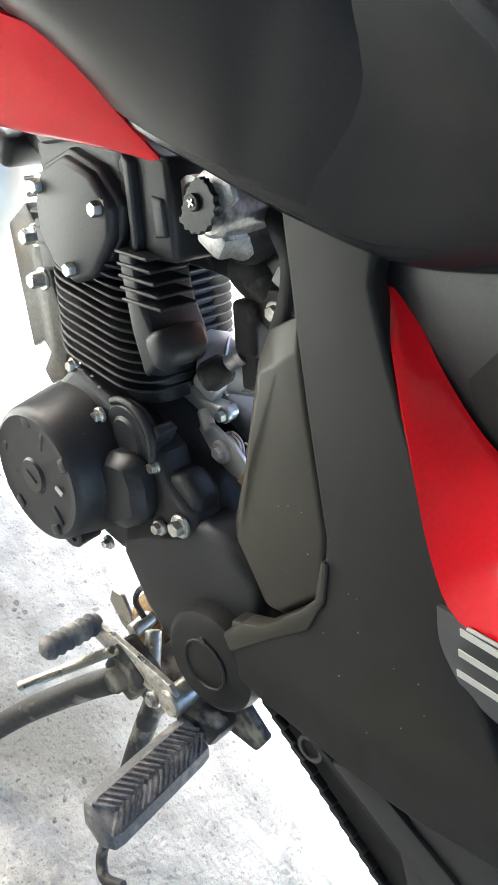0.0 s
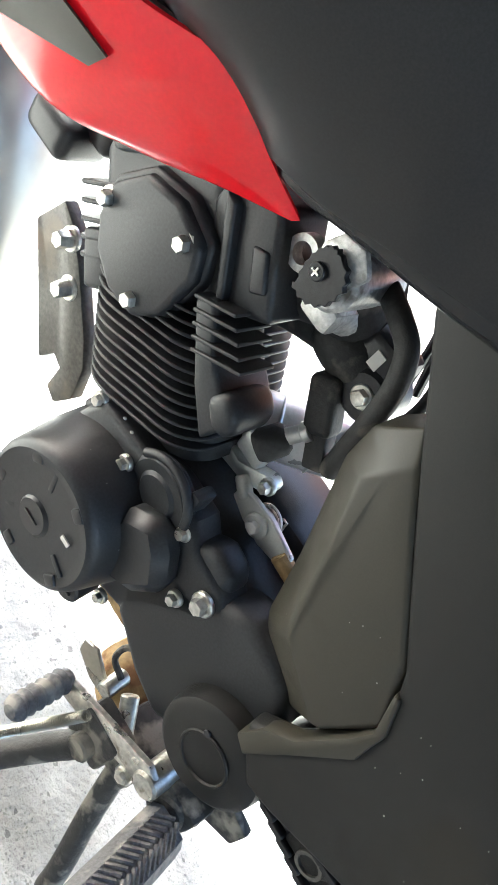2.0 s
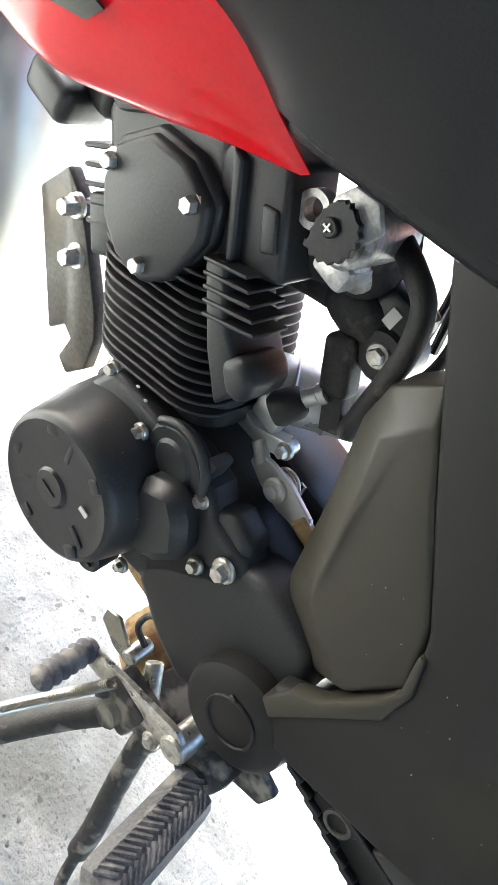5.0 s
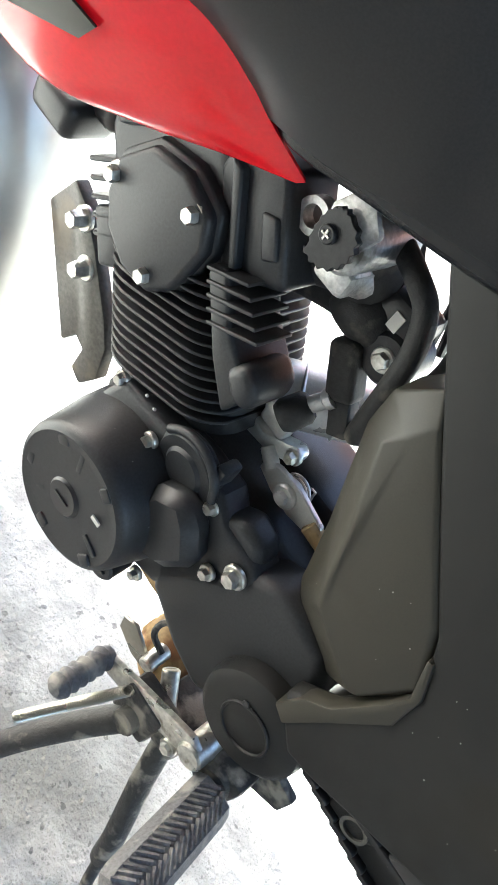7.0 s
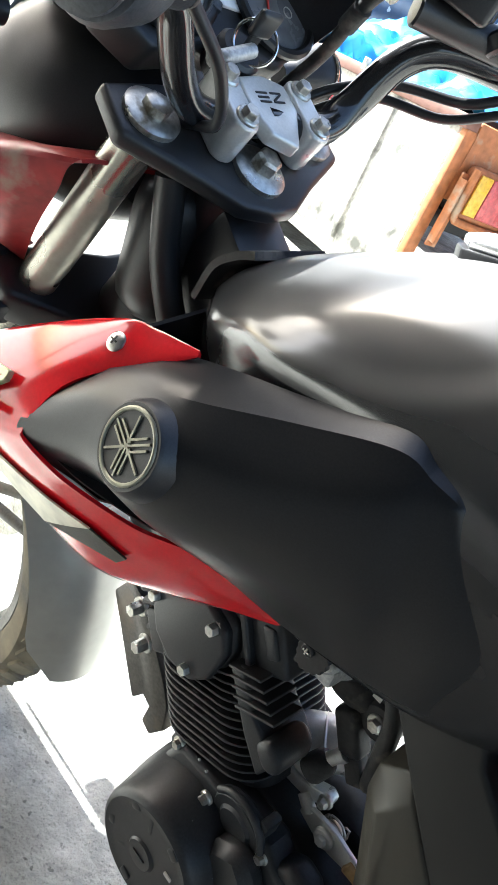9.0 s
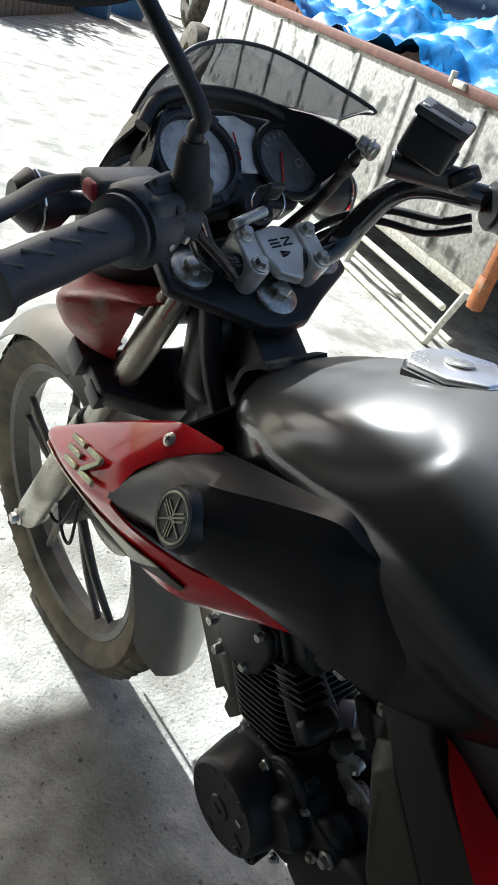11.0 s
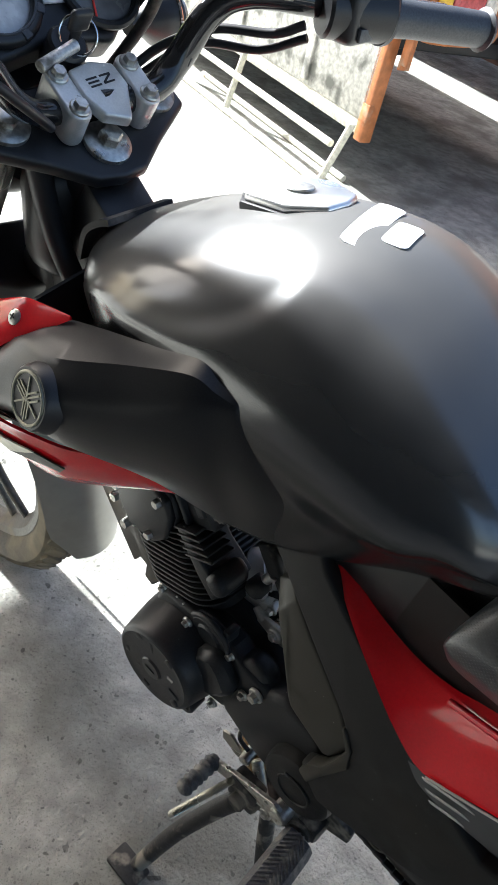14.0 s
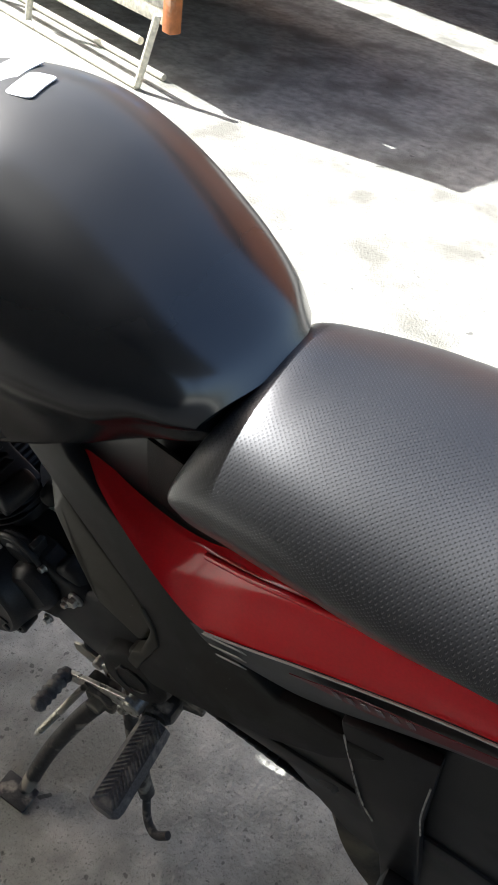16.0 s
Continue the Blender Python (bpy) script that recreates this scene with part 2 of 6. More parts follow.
def tube(pts, r, n=6, seg=14, smooth=True, closed=False):
    """A bent tube; r: one radius, or one for each end."""
    path = catmull(pts, n, closed) if smooth else [Vector(p) for p in pts]
    r0, r1 = r if isinstance(r, tuple) else (r, r)
    bm = bmesh.new()
    rings, up, k = [], None, len(path)
    for i, p in enumerate(path):
        t = ((path[(i + 1) % k] if closed else path[min(i + 1, k - 1)]) - (path[i - 1] if closed else path[max(i - 1, 0)])).normalized()
        if up is None:
            up = t.orthogonal().normalized()
        up = (up - t * up.dot(t)).normalized()
        side = t.cross(up)
        rr = r0 + (r1 - r0) * i / max(1, k - 1)
        rings.append([bm.verts.new(p + rr * (math.cos(2 * math.pi * j / seg) * up + math.sin(2 * math.pi * j / seg) * side)) for j in range(seg)])
    pairs = list(zip(rings, rings[1:])) + ([(rings[-1], rings[0])] if closed else [])
    for a, b in pairs:
        for j in range(seg):
            bm.faces.new((a[j], a[(j + 1) % seg], b[(j + 1) % seg], b[j]))
    if not closed:
        bm.faces.new(rings[0][::-1])
        bm.faces.new(rings[-1])
    return bm


def grid(rows, closed_u=False, closed_v=False, caps=False):
    """A skin over rows of points."""
    bm = bmesh.new()
    vs = [[bm.verts.new(p) for p in row] for row in rows]
    nu, nv = len(vs), len(vs[0])
    for i in range(nu if closed_u else nu - 1):
        for j in range(nv if closed_v else nv - 1):
            bm.faces.new((vs[i][j], vs[i][(j + 1) % nv], vs[(i + 1) % nu][(j + 1) % nv], vs[(i + 1) % nu][j]))
    if caps:
        bm.faces.new(vs[0][::-1])
        bm.faces.new(vs[-1])
    return bm


def loft(sections, nu=5, nv=5, closed_v=False, caps=False):
    """A smooth skin through sections with the same number of points."""
    around = [catmull(s, nv, closed_v) for s in sections]
    lengthwise = [catmull([a[j] for a in around], nu) for j in range(len(around[0]))]
    return grid(list(map(list, zip(*lengthwise))), closed_v=closed_v, caps=caps)


def thick(bm, t):
    bmesh.ops.recalc_face_normals(bm, faces=bm.faces)
    bmesh.ops.solidify(bm, geom=bm.faces, thickness=t)
    return bm


def plate(outline, y0, y1, bev=0.003, seg=2, bulge=None, n=0):
    """A plate with an outline in x and z, between two y. bulge(x, z) is added to y."""
    pts = [Vector((x, 0, z)) for x, z in outline]
    if n:
        pts = catmull(pts, n, True)
    bm = bmesh.new()
    f = bm.faces.new([bm.verts.new((p.x, y0, p.z)) for p in pts])
    ret = bmesh.ops.extrude_face_region(bm, geom=[f])
    for v in ret["geom"]:
        if isinstance(v, bmesh.types.BMVert):
            v.co.y = y1
    bmesh.ops.recalc_face_normals(bm, faces=bm.faces)
    bevelled(bm, bev, seg, 50)
    if bulge:
        for v in bm.verts:
            v.co.y += bulge(v.co.x, v.co.z)
    return bm


def hexbolt(p, way, r=0.0055, h=0.006, washer=True):
    p, way = Vector(p), Vector(way).normalized()
    bm = turned(p, p + way * h, [(0, r), (0.75, r), (1, r * 0.85)], 6)
    for f in bm.faces:
        f.smooth = False
    if washer:
        bm = join(bm, turned(p - way * 0.002, p + way * 0.0016, [(0, r * 1.45), (0.7, r * 1.45), (1, r * 1.3)], 18))
    return bm


def ring(c, profile, seg=64):
    """A body turned about an axle along y: profile of (radius, y)."""
    rows = [[Vector((c[0] + r * math.cos(a), c[1] + y, c[2] + r * math.sin(a))) for r, y in profile] for a in [2 * math.pi * i / seg for i in range(seg)]]
    return grid(rows, closed_u=True, closed_v=True)


# the ground
bm = bmesh.new()
bmesh.ops.create_grid(bm, x_segments=8, y_segments=8, size=300)
tagged(part("ground", bm, CONCRETE), "worn grey concrete yard with stains and pits", "ground", kind="structure")

# the motorcycle, leaning on its side stand
bike = new("motorcycle")
bike.matrix_world = pose(0, 0, 0, 6.5, 0, 5.0)
tagged(bike, "red and black motorcycle leaning on its side stand", "motorcycle")
LEFT = Vector((0, -1, 0))


def skin(rows, t=0.003, nu=5, nv=5):
    return thick(loft(rows, nu, nv), t)


def plain_logo(w, h, m, depth):
    """Two groups of raised bars, w wide and h high."""
    t = h * 0.2
    bars = [box(-w * 0.27, h * (0.4 - 0.4 * k), depth / 2, w * 0.42, t, depth, t * 0.15, 1) for k in range(3)]
    bars += [box(w * 0.25, h * (0.4 - 0.8 * k), depth / 2, w * 0.42, t, depth, t * 0.15, 1) for k in range(2)]
    bars.append(moved(box(0, 0, depth / 2, w * 0.44, t, depth * 0.96, t * 0.15, 1), pose(w * 0.25, 0, 0, 0, 0, math.degrees(math.atan2(h * 0.62, w * 0.36)))))
    return moved(join(*bars), m)


def facing(p, right, up):
    """A pose whose x is right and whose z looks out of the picture."""
    r = Vector(right).normalized()
    n = r.cross(Vector(up)).normalized()
    u = n.cross(r)
    m = Matrix((r, u, n)).transposed().to_4x4()
    m.translation = p
    return m


# fuel tank
def tank_section(x, zt, w, zw, zb, wb, bow=0.0):
    half = [(0, zt), (w * 0.42, zt - (zt - zw) * 0.10), (w * 0.80, zt - (zt - zw) * 0.42), (w, zw), (w * 0.62 + wb * 0.38 - 0.004, zw * 0.5 + zb * 0.5), (wb, zb), (wb - 0.016, zb - 0.008)]
    return [Vector((x - bow * (y / w) ** 2, -y, z)) for y, z in half[::-1]] + [Vector((x - bow * (y / w) ** 2, y, z)) for y, z in half[1:]]


TANK_ROWS = [(0.035, 0.815, 0.035, 0.80, 0.75, 0.03), (0.045, 0.838, 0.06, 0.812, 0.74, 0.055), (0.085, 0.866, 0.095, 0.822, 0.72, 0.080),
             (0.15, 0.900, 0.120, 0.838, 0.695, 0.098), (0.21, 0.926, 0.126, 0.85, 0.686, 0.106), (0.27, 0.943, 0.128, 0.85, 0.698, 0.108), (0.33, 0.946, 0.127, 0.842, 0.708, 0.100),
             (0.385, 0.930, 0.122, 0.825, 0.714, 0.072), (0.437, 0.900, 0.112, 0.815, 0.746, 0.066, 0.006), (0.475, 0.873, 0.098, 0.820, 0.772, 0.072, 0.014), (0.506, 0.848, 0.087, 0.814, 0.786, 0.074, 0.022), (0.526, 0.826, 0.075, 0.806, 0.790, 0.064, 0.026)]
SCOOP = [(0.0, 0.770), (0.05, 0.798), (0.09, 0.820), (0.125, 0.838), (0.17, 0.846), (0.22, 0.857), (0.255, 0.873), (0.278, 0.889), (0.292, 0.904), (0.298, 0.916), (0.297, 0.927), (0.288, 0.935), (0.27, 0.945)]


def inside(poly, x, z):
    """Signed distance to a closed outline, positive inside."""
    best, odd = 9.0, False
    for (x0, z0), (x1, z1) in zip(poly, poly[1:] + poly[:1]):
        dx, dz = x1 - x0, z1 - z0
        t = max(0.0, min(1.0, ((x - x0) * dx + (z - z0) * dz) / (dx * dx + dz * dz)))
        best = min(best, math.hypot(x - x0 - t * dx, z - z0 - t * dz))
        if (z0 > z) != (z1 > z) and x < x0 + (z - z0) * dx / dz:
            odd = not odd
    return best if odd else -best


def smooth(v):
    v = max(0.0, min(1.0, v))
    return v * v * (3 - 2 * v)


SCOOPS = [(p.x, p.z) for p in catmull([(x, 0, z) for x, z in SCOOP], 5)] + [(0.22, 1.0), (0.0, 1.0)]
bm = loft([tank_section(*r) for r in TANK_ROWS], 18, 16, caps=True)
bm.normal_update()
for v in bm.verts:
    if abs(v.co.y) > 0.02 and v.co.x < 0.33 and v.co.z > 0.77:
        d = inside(SCOOPS, v.co.x, v.co.z)
        n = Vector((0, math.copysign(0.8, v.co.y), 0.6))
        v.co -= n * 0.0038 * smooth((abs(v.co.y) - 0.03) / 0.07) * smooth((d + 0.004) / 0.022)
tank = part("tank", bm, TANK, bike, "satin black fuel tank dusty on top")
CAPM = facing((0.219, 0.008, 0.926), (0.97, 0.05, 0.2), (0.0, 1, 0.0))
CAPMAT = material("brushed aluminium", (0.86, 0.86, 0.85), 0.28, metal=0.9, bump=0.0, grain=90, vary=0.04, rough_vary=0.08)
outline = [(-0.042, -0.012), (-0.03, -0.03), (0.012, -0.034), (0.042, -0.018), (0.046, 0.0), (0.042, 0.018), (0.012, 0.034), (-0.03, 0.03), (-0.042, 0.012)]


def slab(points, h0, h1, m, bev=0.002, seg=2):
    bm = bmesh.new()
    f = bm.faces.new([bm.verts.new((x, y, h0)) for x, y in points])
    for v in bmesh.ops.extrude_face_region(bm, geom=[f])["geom"]:
        if isinstance(v, bmesh.types.BMVert):
            v.co.z = h1
    bmesh.ops.recalc_face_normals(bm, faces=bm.faces)
    bevelled(bm, bev, seg, 40)
    return moved(bm, m)


part("cap_ring", slab([(x * 1.08, y * 1.08) for x, y in outline], -0.014, 0.003, CAPM, 0.002), DARK, tank)
cap = part("fuel_cap", slab(outline, 0.002, 0.010, CAPM, 0.003, 3), CAPMAT, tank, "polished aluminium fuel cap")
part("lock_cover", slab([(0.014 * math.cos(a), 0.009 * math.sin(a)) for a in [2 * math.pi * i / 20 for i in range(20)]], 0.011, 0.013, CAPM, 0.001), STEEL, cap)


def hug(w, h, r=0.005):
    """A thin rounded sticker that bends down at its ends."""
    rows = []
    for i in range(25):
        y = h * (i / 24 - 0.5)
        e = max(0.0, abs(y) - (h / 2 - r)) / r
        half = w / 2 - r + r * math.sqrt(max(0.0, 1 - e * e))
        rows.append([Vector((half * k / 3, y, 0.0006 - 2.5 * y * y)) for k in range(-3, 4)])
    return thick(grid(rows), 0.0008)


WHITE = material("white sticker", (0.78, 0.79, 0.8), 0.5, bump=0, vary=0.03)
for c, w, h in (((0.292, 0.002, 0.9458), 0.021, 0.074), ((0.3165, 0.002, 0.9468), 0.020, 0.036)):
    part("sticker", moved(hug(w, h), facing(c, (0.98, 0.22, 0.02), (-0.22, 0.98, 0.0))), WHITE, tank)

# seat with its dimples
SEATM = material("black seat vinyl", (0.019, 0.020, 0.0225), 0.45, coat=1.0, bump=0.15, grain=800)
SEATM.node_tree.nodes["Principled BSDF"].inputs["Coat Roughness"].default_value = 0.31
sn, sl = SEATM.node_tree.nodes, SEATM.node_tree.links
tc = sn.new("ShaderNodeTexCoord")
mp = sn.new("ShaderNodeMapping")
mp.inputs["Rotation"].default_value = (0, 0, radians(45))
mp.inputs["Scale"].default_value = (390, 390, 390)
sl.new(tc.outputs["UV"], mp.inputs["Vector"])
vo = sn.new("ShaderNodeTexVoronoi")
vo.inputs["Scale"].default_value, vo.inputs["Randomness"].default_value = 1.0, 0.0
vo.voronoi_dimensions = "2D"
sl.new(mp.outputs["Vector"], vo.inputs["Vector"])
mr = sn.new("ShaderNodeMapRange")
mr.inputs[1].default_value, mr.inputs[2].default_value = 0.14, 0.30
sl.new(vo.outputs["Distance"], mr.inputs[0])
bp = sn.new("ShaderNodeBump")
bp.inputs["Strength"].default_value, bp.inputs["Distance"].default_value = 1.0, 0.0010
sl.new(mr.outputs[0], bp.inputs["Height"])
sl.new(bp.outputs["Normal"], sn["Principled BSDF"].inputs["Normal"])


def seat_section(x, zt, w, zb, front=0.0, drop=0.0):
    half = [(0, zt + 0.002), (w * 0.42, zt - 0.004), (w * 0.74, zt - 0.019), (w * 0.95, zt - 0.044), (w, min(zt - 0.06, (zt + zb) / 2 - 0.02)), (w * 0.93, zb)]
    half = [(y, z - drop * min(1.0, (y / w) ** 2)) for y, z in half]
    return [Vector((x + front * (y / w) ** 2, -y, z)) for y, z in half[::-1]] + [Vector((x + front * (y / w) ** 2, y, z)) for y, z in half[1:]]


SEAT_ROWS = [(0.508, 0.795, 0.072, 0.745, -0.014, 0.010), (0.515, 0.816, 0.088, 0.742, -0.026, 0.016), (0.530, 0.829, 0.099, 0.742, -0.032, 0.016), (0.565, 0.832, 0.107, 0.742, -0.022, 0.006), (0.61, 0.833, 0.115, 0.745, -0.010, 0.0), (0.68, 0.836, 0.122, 0.752, 0),
             (0.78, 0.848, 0.128, 0.78, 0), (0.90, 0.862, 0.12, 0.79, 0), (1.02, 0.89, 0.10, 0.82, 0), (1.12, 0.90, 0.07, 0.84, 0)]
bm = loft([seat_section(*r) for r in SEAT_ROWS], 6, 5, caps=True)
uv = bm.loops.layers.uv.new("cover")
for f in bm.faces:
    for lp in f.loops:
        v = lp.vert.co
        lp[uv].uv = (v.x, (1 if v.y > 0 else -1) * (abs(v.y) + max(0.0, 0.785 - v.z)))
part("seat", bm, SEATM, bike, "black vinyl seat with a dimpled cover")
part("seat_pan", box(0.78, 0, 0.738, 0.52, 0.16, 0.02, 0.004), BLACK, bike)

# side shrouds
EMBLEM = material("dull gold grey metal", (0.26, 0.255, 0.20), 0.4, metal=0.6, bump=0.05)
TRIMGOLD = material("worn gold grey film", (0.50, 0.475, 0.37), 0.38, metal=0.25, bump=0.0, grain=40, vary=0.3)
def ridged(sections, t):
    around = [[s[0], s[0].lerp(s[1], 0.5)] + catmull(s[1:], 6) for s in sections]
    lengthwise = [catmull([a[j] for a in around], 6) for j in range(len(around[0]))]
    return thick(grid(list(map(list, zip(*lengthwise)))), t)


def wing_point(o, q, u):
    d = (q - o).length
    return o.lerp(q, u) + Vector((0, -min(0.009, d * 0.10) * (4 * u * (1 - u)) ** 0.6, 0))


for s in (1, -1):
    def sd(rows):
        return [[Vector((x, s * y, z)) for x, y, z in r] for r in rows]
    shroud = part("side_shroud", ridged(sd([
        [(0.098, -0.142, 0.798), (0.070, -0.160, 0.780), (0.047, -0.186, 0.742), (0.050, -0.196, 0.717), (0.105, -0.165, 0.700)],
        [(0.110, -0.133, 0.811), (0.104, -0.166, 0.802), (0.100, -0.188, 0.773), (0.106, -0.184, 0.733), (0.135, -0.122, 0.690)],
        [(0.148, -0.130, 0.825), (0.150, -0.172, 0.815), (0.155, -0.193, 0.785), (0.160, -0.178, 0.735), (0.175, -0.115, 0.684)],
        [(0.205, -0.126, 0.842), (0.212, -0.152, 0.838), (0.222, -0.170, 0.802), (0.226, -0.156, 0.750), (0.234, -0.110, 0.688)],
        [(0.258, -0.125, 0.862), (0.264, -0.139, 0.857), (0.272, -0.150, 0.828), (0.276, -0.143, 0.775), (0.281, -0.112, 0.702)],
        [(0.280, -0.1245, 0.858), (0.286, -0.134, 0.853), (0.290, -0.138, 0.838), (0.298, -0.131, 0.785), (0.305, -0.108, 0.707)],
        [(0.298, -0.1260, 0.853), (0.302, -0.129, 0.849), (0.305, -0.130, 0.838), (0.326, -0.122, 0.784), (0.336, -0.100, 0.713)],
        [(0.300, -0.1190, 0.851), (0.305, -0.123, 0.846), (0.311, -0.124, 0.834), (0.352, -0.1075, 0.782), (0.366, -0.074, 0.714)]]), 0.003), SHROUD, bike)
    edge_out = [(0.121, -0.135, 0.822), (0.084, -0.138, 0.815), (0.058, -0.143, 0.808), (-0.003, -0.153, 0.770), (-0.082, -0.160, 0.714), (-0.147, -0.166, 0.665), (-0.137, -0.1705, 0.656), (-0.105, -0.172, 0.654),
                (-0.06, -0.172, 0.653), (0.0, -0.167, 0.642), (0.045, -0.159, 0.631), (0.101, -0.144, 0.622), (0.150, -0.122, 0.635), (0.190, -0.103, 0.650), (0.224, -0.087, 0.661)]
    edge_in = [(0.123, -0.137, 0.819), (0.097, -0.152, 0.797), (0.074, -0.165, 0.780), (0.058, -0.178, 0.761), (0.052, -0.189, 0.741), (0.050, -0.194, 0.731), (0.051, -0.196, 0.725), (0.056, -0.198, 0.720),
               (0.087, -0.190, 0.713), (0.115, -0.178, 0.709), (0.145, -0.165, 0.708), (0.168, -0.153, 0.711), (0.187, -0.142, 0.713), (0.206, -0.114, 0.687), (0.227, -0.085, 0.664)]
    pairs = [(Vector(o), Vector(q)) for o, q in zip(edge_out, edge_in)]
    wing = part("shroud_wing", skin(sd([[tuple(wing_point(o, q, u)) for u in (0, 0.05, 0.18, 0.42, 0.72, 1)] for o, q in pairs]), 0.003, 6, 4), RED, bike, "glossy red shroud wing with raised bars")
    strip = []
    for k, (u0, u1) in zip(range(6, 12), ((0.0, 0.06), (0.0, 0.15), (0.0, 0.36), (0.02, 0.62), (0.18, 0.70), (0.50, 0.62))):
        o, q = pairs[k]
        strip.append([tuple(wing_point(o, q, u0 + (u1 - u0) * i / 3) + Vector((0, -0.0030, 0.0010))) for i in range(4)])
    part("trim_strip", skin(sd(strip[:5]), 0.0014, 5, 3), TRIMGOLD, wing, "pale worn trim strip along the wing")
    part("trim_tail", skin(sd(strip[4:]), 0.0014, 5, 3), OLIVE, wing, "dark worn end of the trim strip")
    hub = Vector((0.115, -0.115, 0.752))
    part("wing_liner", skin(sd([[tuple(q + Vector((0.004, 0.010, 0))), tuple(q.lerp(hub, 0.4) + Vector((0, 0.03, 0))), tuple(q.lerp(hub, 0.8) + Vector((0, 0.015, 0)))] for o, q in pairs[1:12]]), 0.002, 3, 3), BLACK, wing, "black liner behind the wing")
    sc, out = Vector((0.0693, s * -0.1546, 0.7986)), Vector((-0.06, s * -0.80, 0.60)).normalized()
    m, _ = along(sc - out * 0.002, sc + out)
    part("wing_screw", join(turned(sc - out * 0.002, sc + out * 0.0026, [(0, 0.0072), (0.6, 0.0070), (1, 0.0045)], 24)), STEEL, wing)
    part("screw_slot", moved(join(box(0, 0, 0.0047, 0.006, 0.0013, 0.0008, 0), box(0, 0, 0.0047, 0.0013, 0.006, 0.0008, 0)), m), DARK, wing)
    # round emblem: a rim, a disc and three crossed bars
    em = Vector((0.150, s * -0.195, 0.785))
    out = Vector((-0.10, s * -0.93, 0.33)).normalized()
    boss = part("emblem", join(turned(em - out * 0.012, em + out * 0.002, [(0, 0.030), (0.8, 0.027), (1, 0.025)], 40)), BLACK, shroud)
    m, _ = along(em + out * 0.002, em + out)
    part("emblem_rim", tube([m @ Vector((0.0215 * math.cos(a), 0.0215 * math.sin(a), 0)) for a in [2 * math.pi * i / 40 for i in range(40)]], 0.0015, 1, 8, False, True), EMBLEM, boss, "dull metal ring")
    for k in range(3):
        part("emblem_bar", moved(join(box(0, 0, 0.0006, 0.037, 0.0014, 0.0015, 0), box(0.008, 0.0034, 0.0006, 0.016, 0.0014, 0.0013, 0), box(0.008, -0.0034, 0.0006, 0.016, 0.0014, 0.0013, 0)), m @ pose(0, 0, 0, 0, 0, 40 + 120 * k)), EMBLEM, boss)
# raised logo bars on the wing
OLIVEGOLD = material("tarnished gold grey metal", (0.35, 0.35, 0.22), 0.35, metal=0.7, bump=0.05)
part("logo", plain_logo(0.096, 0.030, facing((-0.021, -0.1875, 0.7175), (0.93, -0.14, 0.34), (-0.10, 0.45, 0.88)), 0.0045), OLIVEGOLD, bike, "raised gold grey bars on the red wing")

# frame cover with the olive box, side cover, decals
def panel_y(x, z):
    return -0.02 * max(0, (x - 0.30)) / 0.15 * 1.0 if x < 0.45 else -0.02 - 0.05 * (x - 0.45)


part("frame_cover", plate([(0.288, 0.697), (0.345, 0.708), (0.368, 0.708), (0.377, 0.690), (0.408, 0.668), (0.450, 0.642), (0.490, 0.614), (0.522, 0.592), (0.552, 0.566), (0.60, 0.540), (0.62, 0.545), (0.66, 0.55), (0.70, 0.56), (0.66, 0.50),
     (0.60, 0.45), (0.56, 0.425), (0.517, 0.405), (0.477, 0.385), (0.455, 0.378), (0.435, 0.395), (0.422, 0.412), (0.444, 0.440), (0.462, 0.500), (0.465, 0.512), (0.441, 0.549), (0.388, 0.597), (0.344, 0.639), (0.303, 0.679)],
     -0.063, -0.045, 0.004, 3, panel_y), PANEL, bike, "grained charcoal frame cover, dusty")
def faceted(back, outer, inner):
    """A shell with a flat face and broad sloping facets; each ring runs the same way."""
    bm = bmesh.new()
    rings = [[bm.verts.new(q) for q in r] for r in (back, outer, inner)]
    k = len(outer)
    for a, b in zip(rings, rings[1:]):
        for i in range(k):
            bm.faces.new((a[i], a[(i + 1) % k], b[(i + 1) % k], b[i]))
    bm.faces.new(rings[-1])
    bmesh.ops.recalc_face_normals(bm, faces=bm.faces)
    return bevelled(bm, 0.0035, 2, 12)


BOX_OUT = [(0.345, -0.066, 0.640), (0.3230, -0.050, 0.6055), (0.3245, -0.045, 0.5755), (0.353, -0.045, 0.503), (0.3697, -0.045, 0.451), (0.3807, -0.046, 0.438), (0.430, -0.055, 0.4275), (0.449, -0.068, 0.455), (0.465, -0.078, 0.510), (0.440, -0.076, 0.552), (0.386, -0.070, 0.602)]
BOX_IN = [(0.358, -0.0695, 0.623), (0.350, -0.070, 0.607), (0.3425, -0.0705, 0.593), (0.3685, -0.077, 0.540), (0.384, -0.078, 0.497), (0.391, -0.079, 0.486), (0.441, -0.081, 0.464), (0.447, -0.0815, 0.470), (0.459, -0.082, 0.514), (0.436, -0.080, 0.550), (0.384, -0.0745, 0.599)]
part("olive_box", faceted([(x, -0.02, z) for x, y, z in BOX_OUT], BOX_OUT, BOX_IN), OLIVE, bike, "dusty olive brown plastic box")
LEDGE = [(0.424, 0.398), (0.432, 0.428), (0.445, 0.446), (0.458, 0.492), (0.4605, 0.509), (0.448, 0.537), (0.452, 0.539), (0.466, 0.514), (0.4675, 0.500), (0.470, 0.484), (0.452, 0.436), (0.438, 0.393)]
part("olive_ledge", plate(LEDGE, -0.0655, -0.05, 0.0022, 2, panel_y), OLIVE, bike, "narrow olive ledge below the box")
DECAL = material("dark grey decal", (0.06, 0.062, 0.065), 0.4, bump=0, vary=0.1)
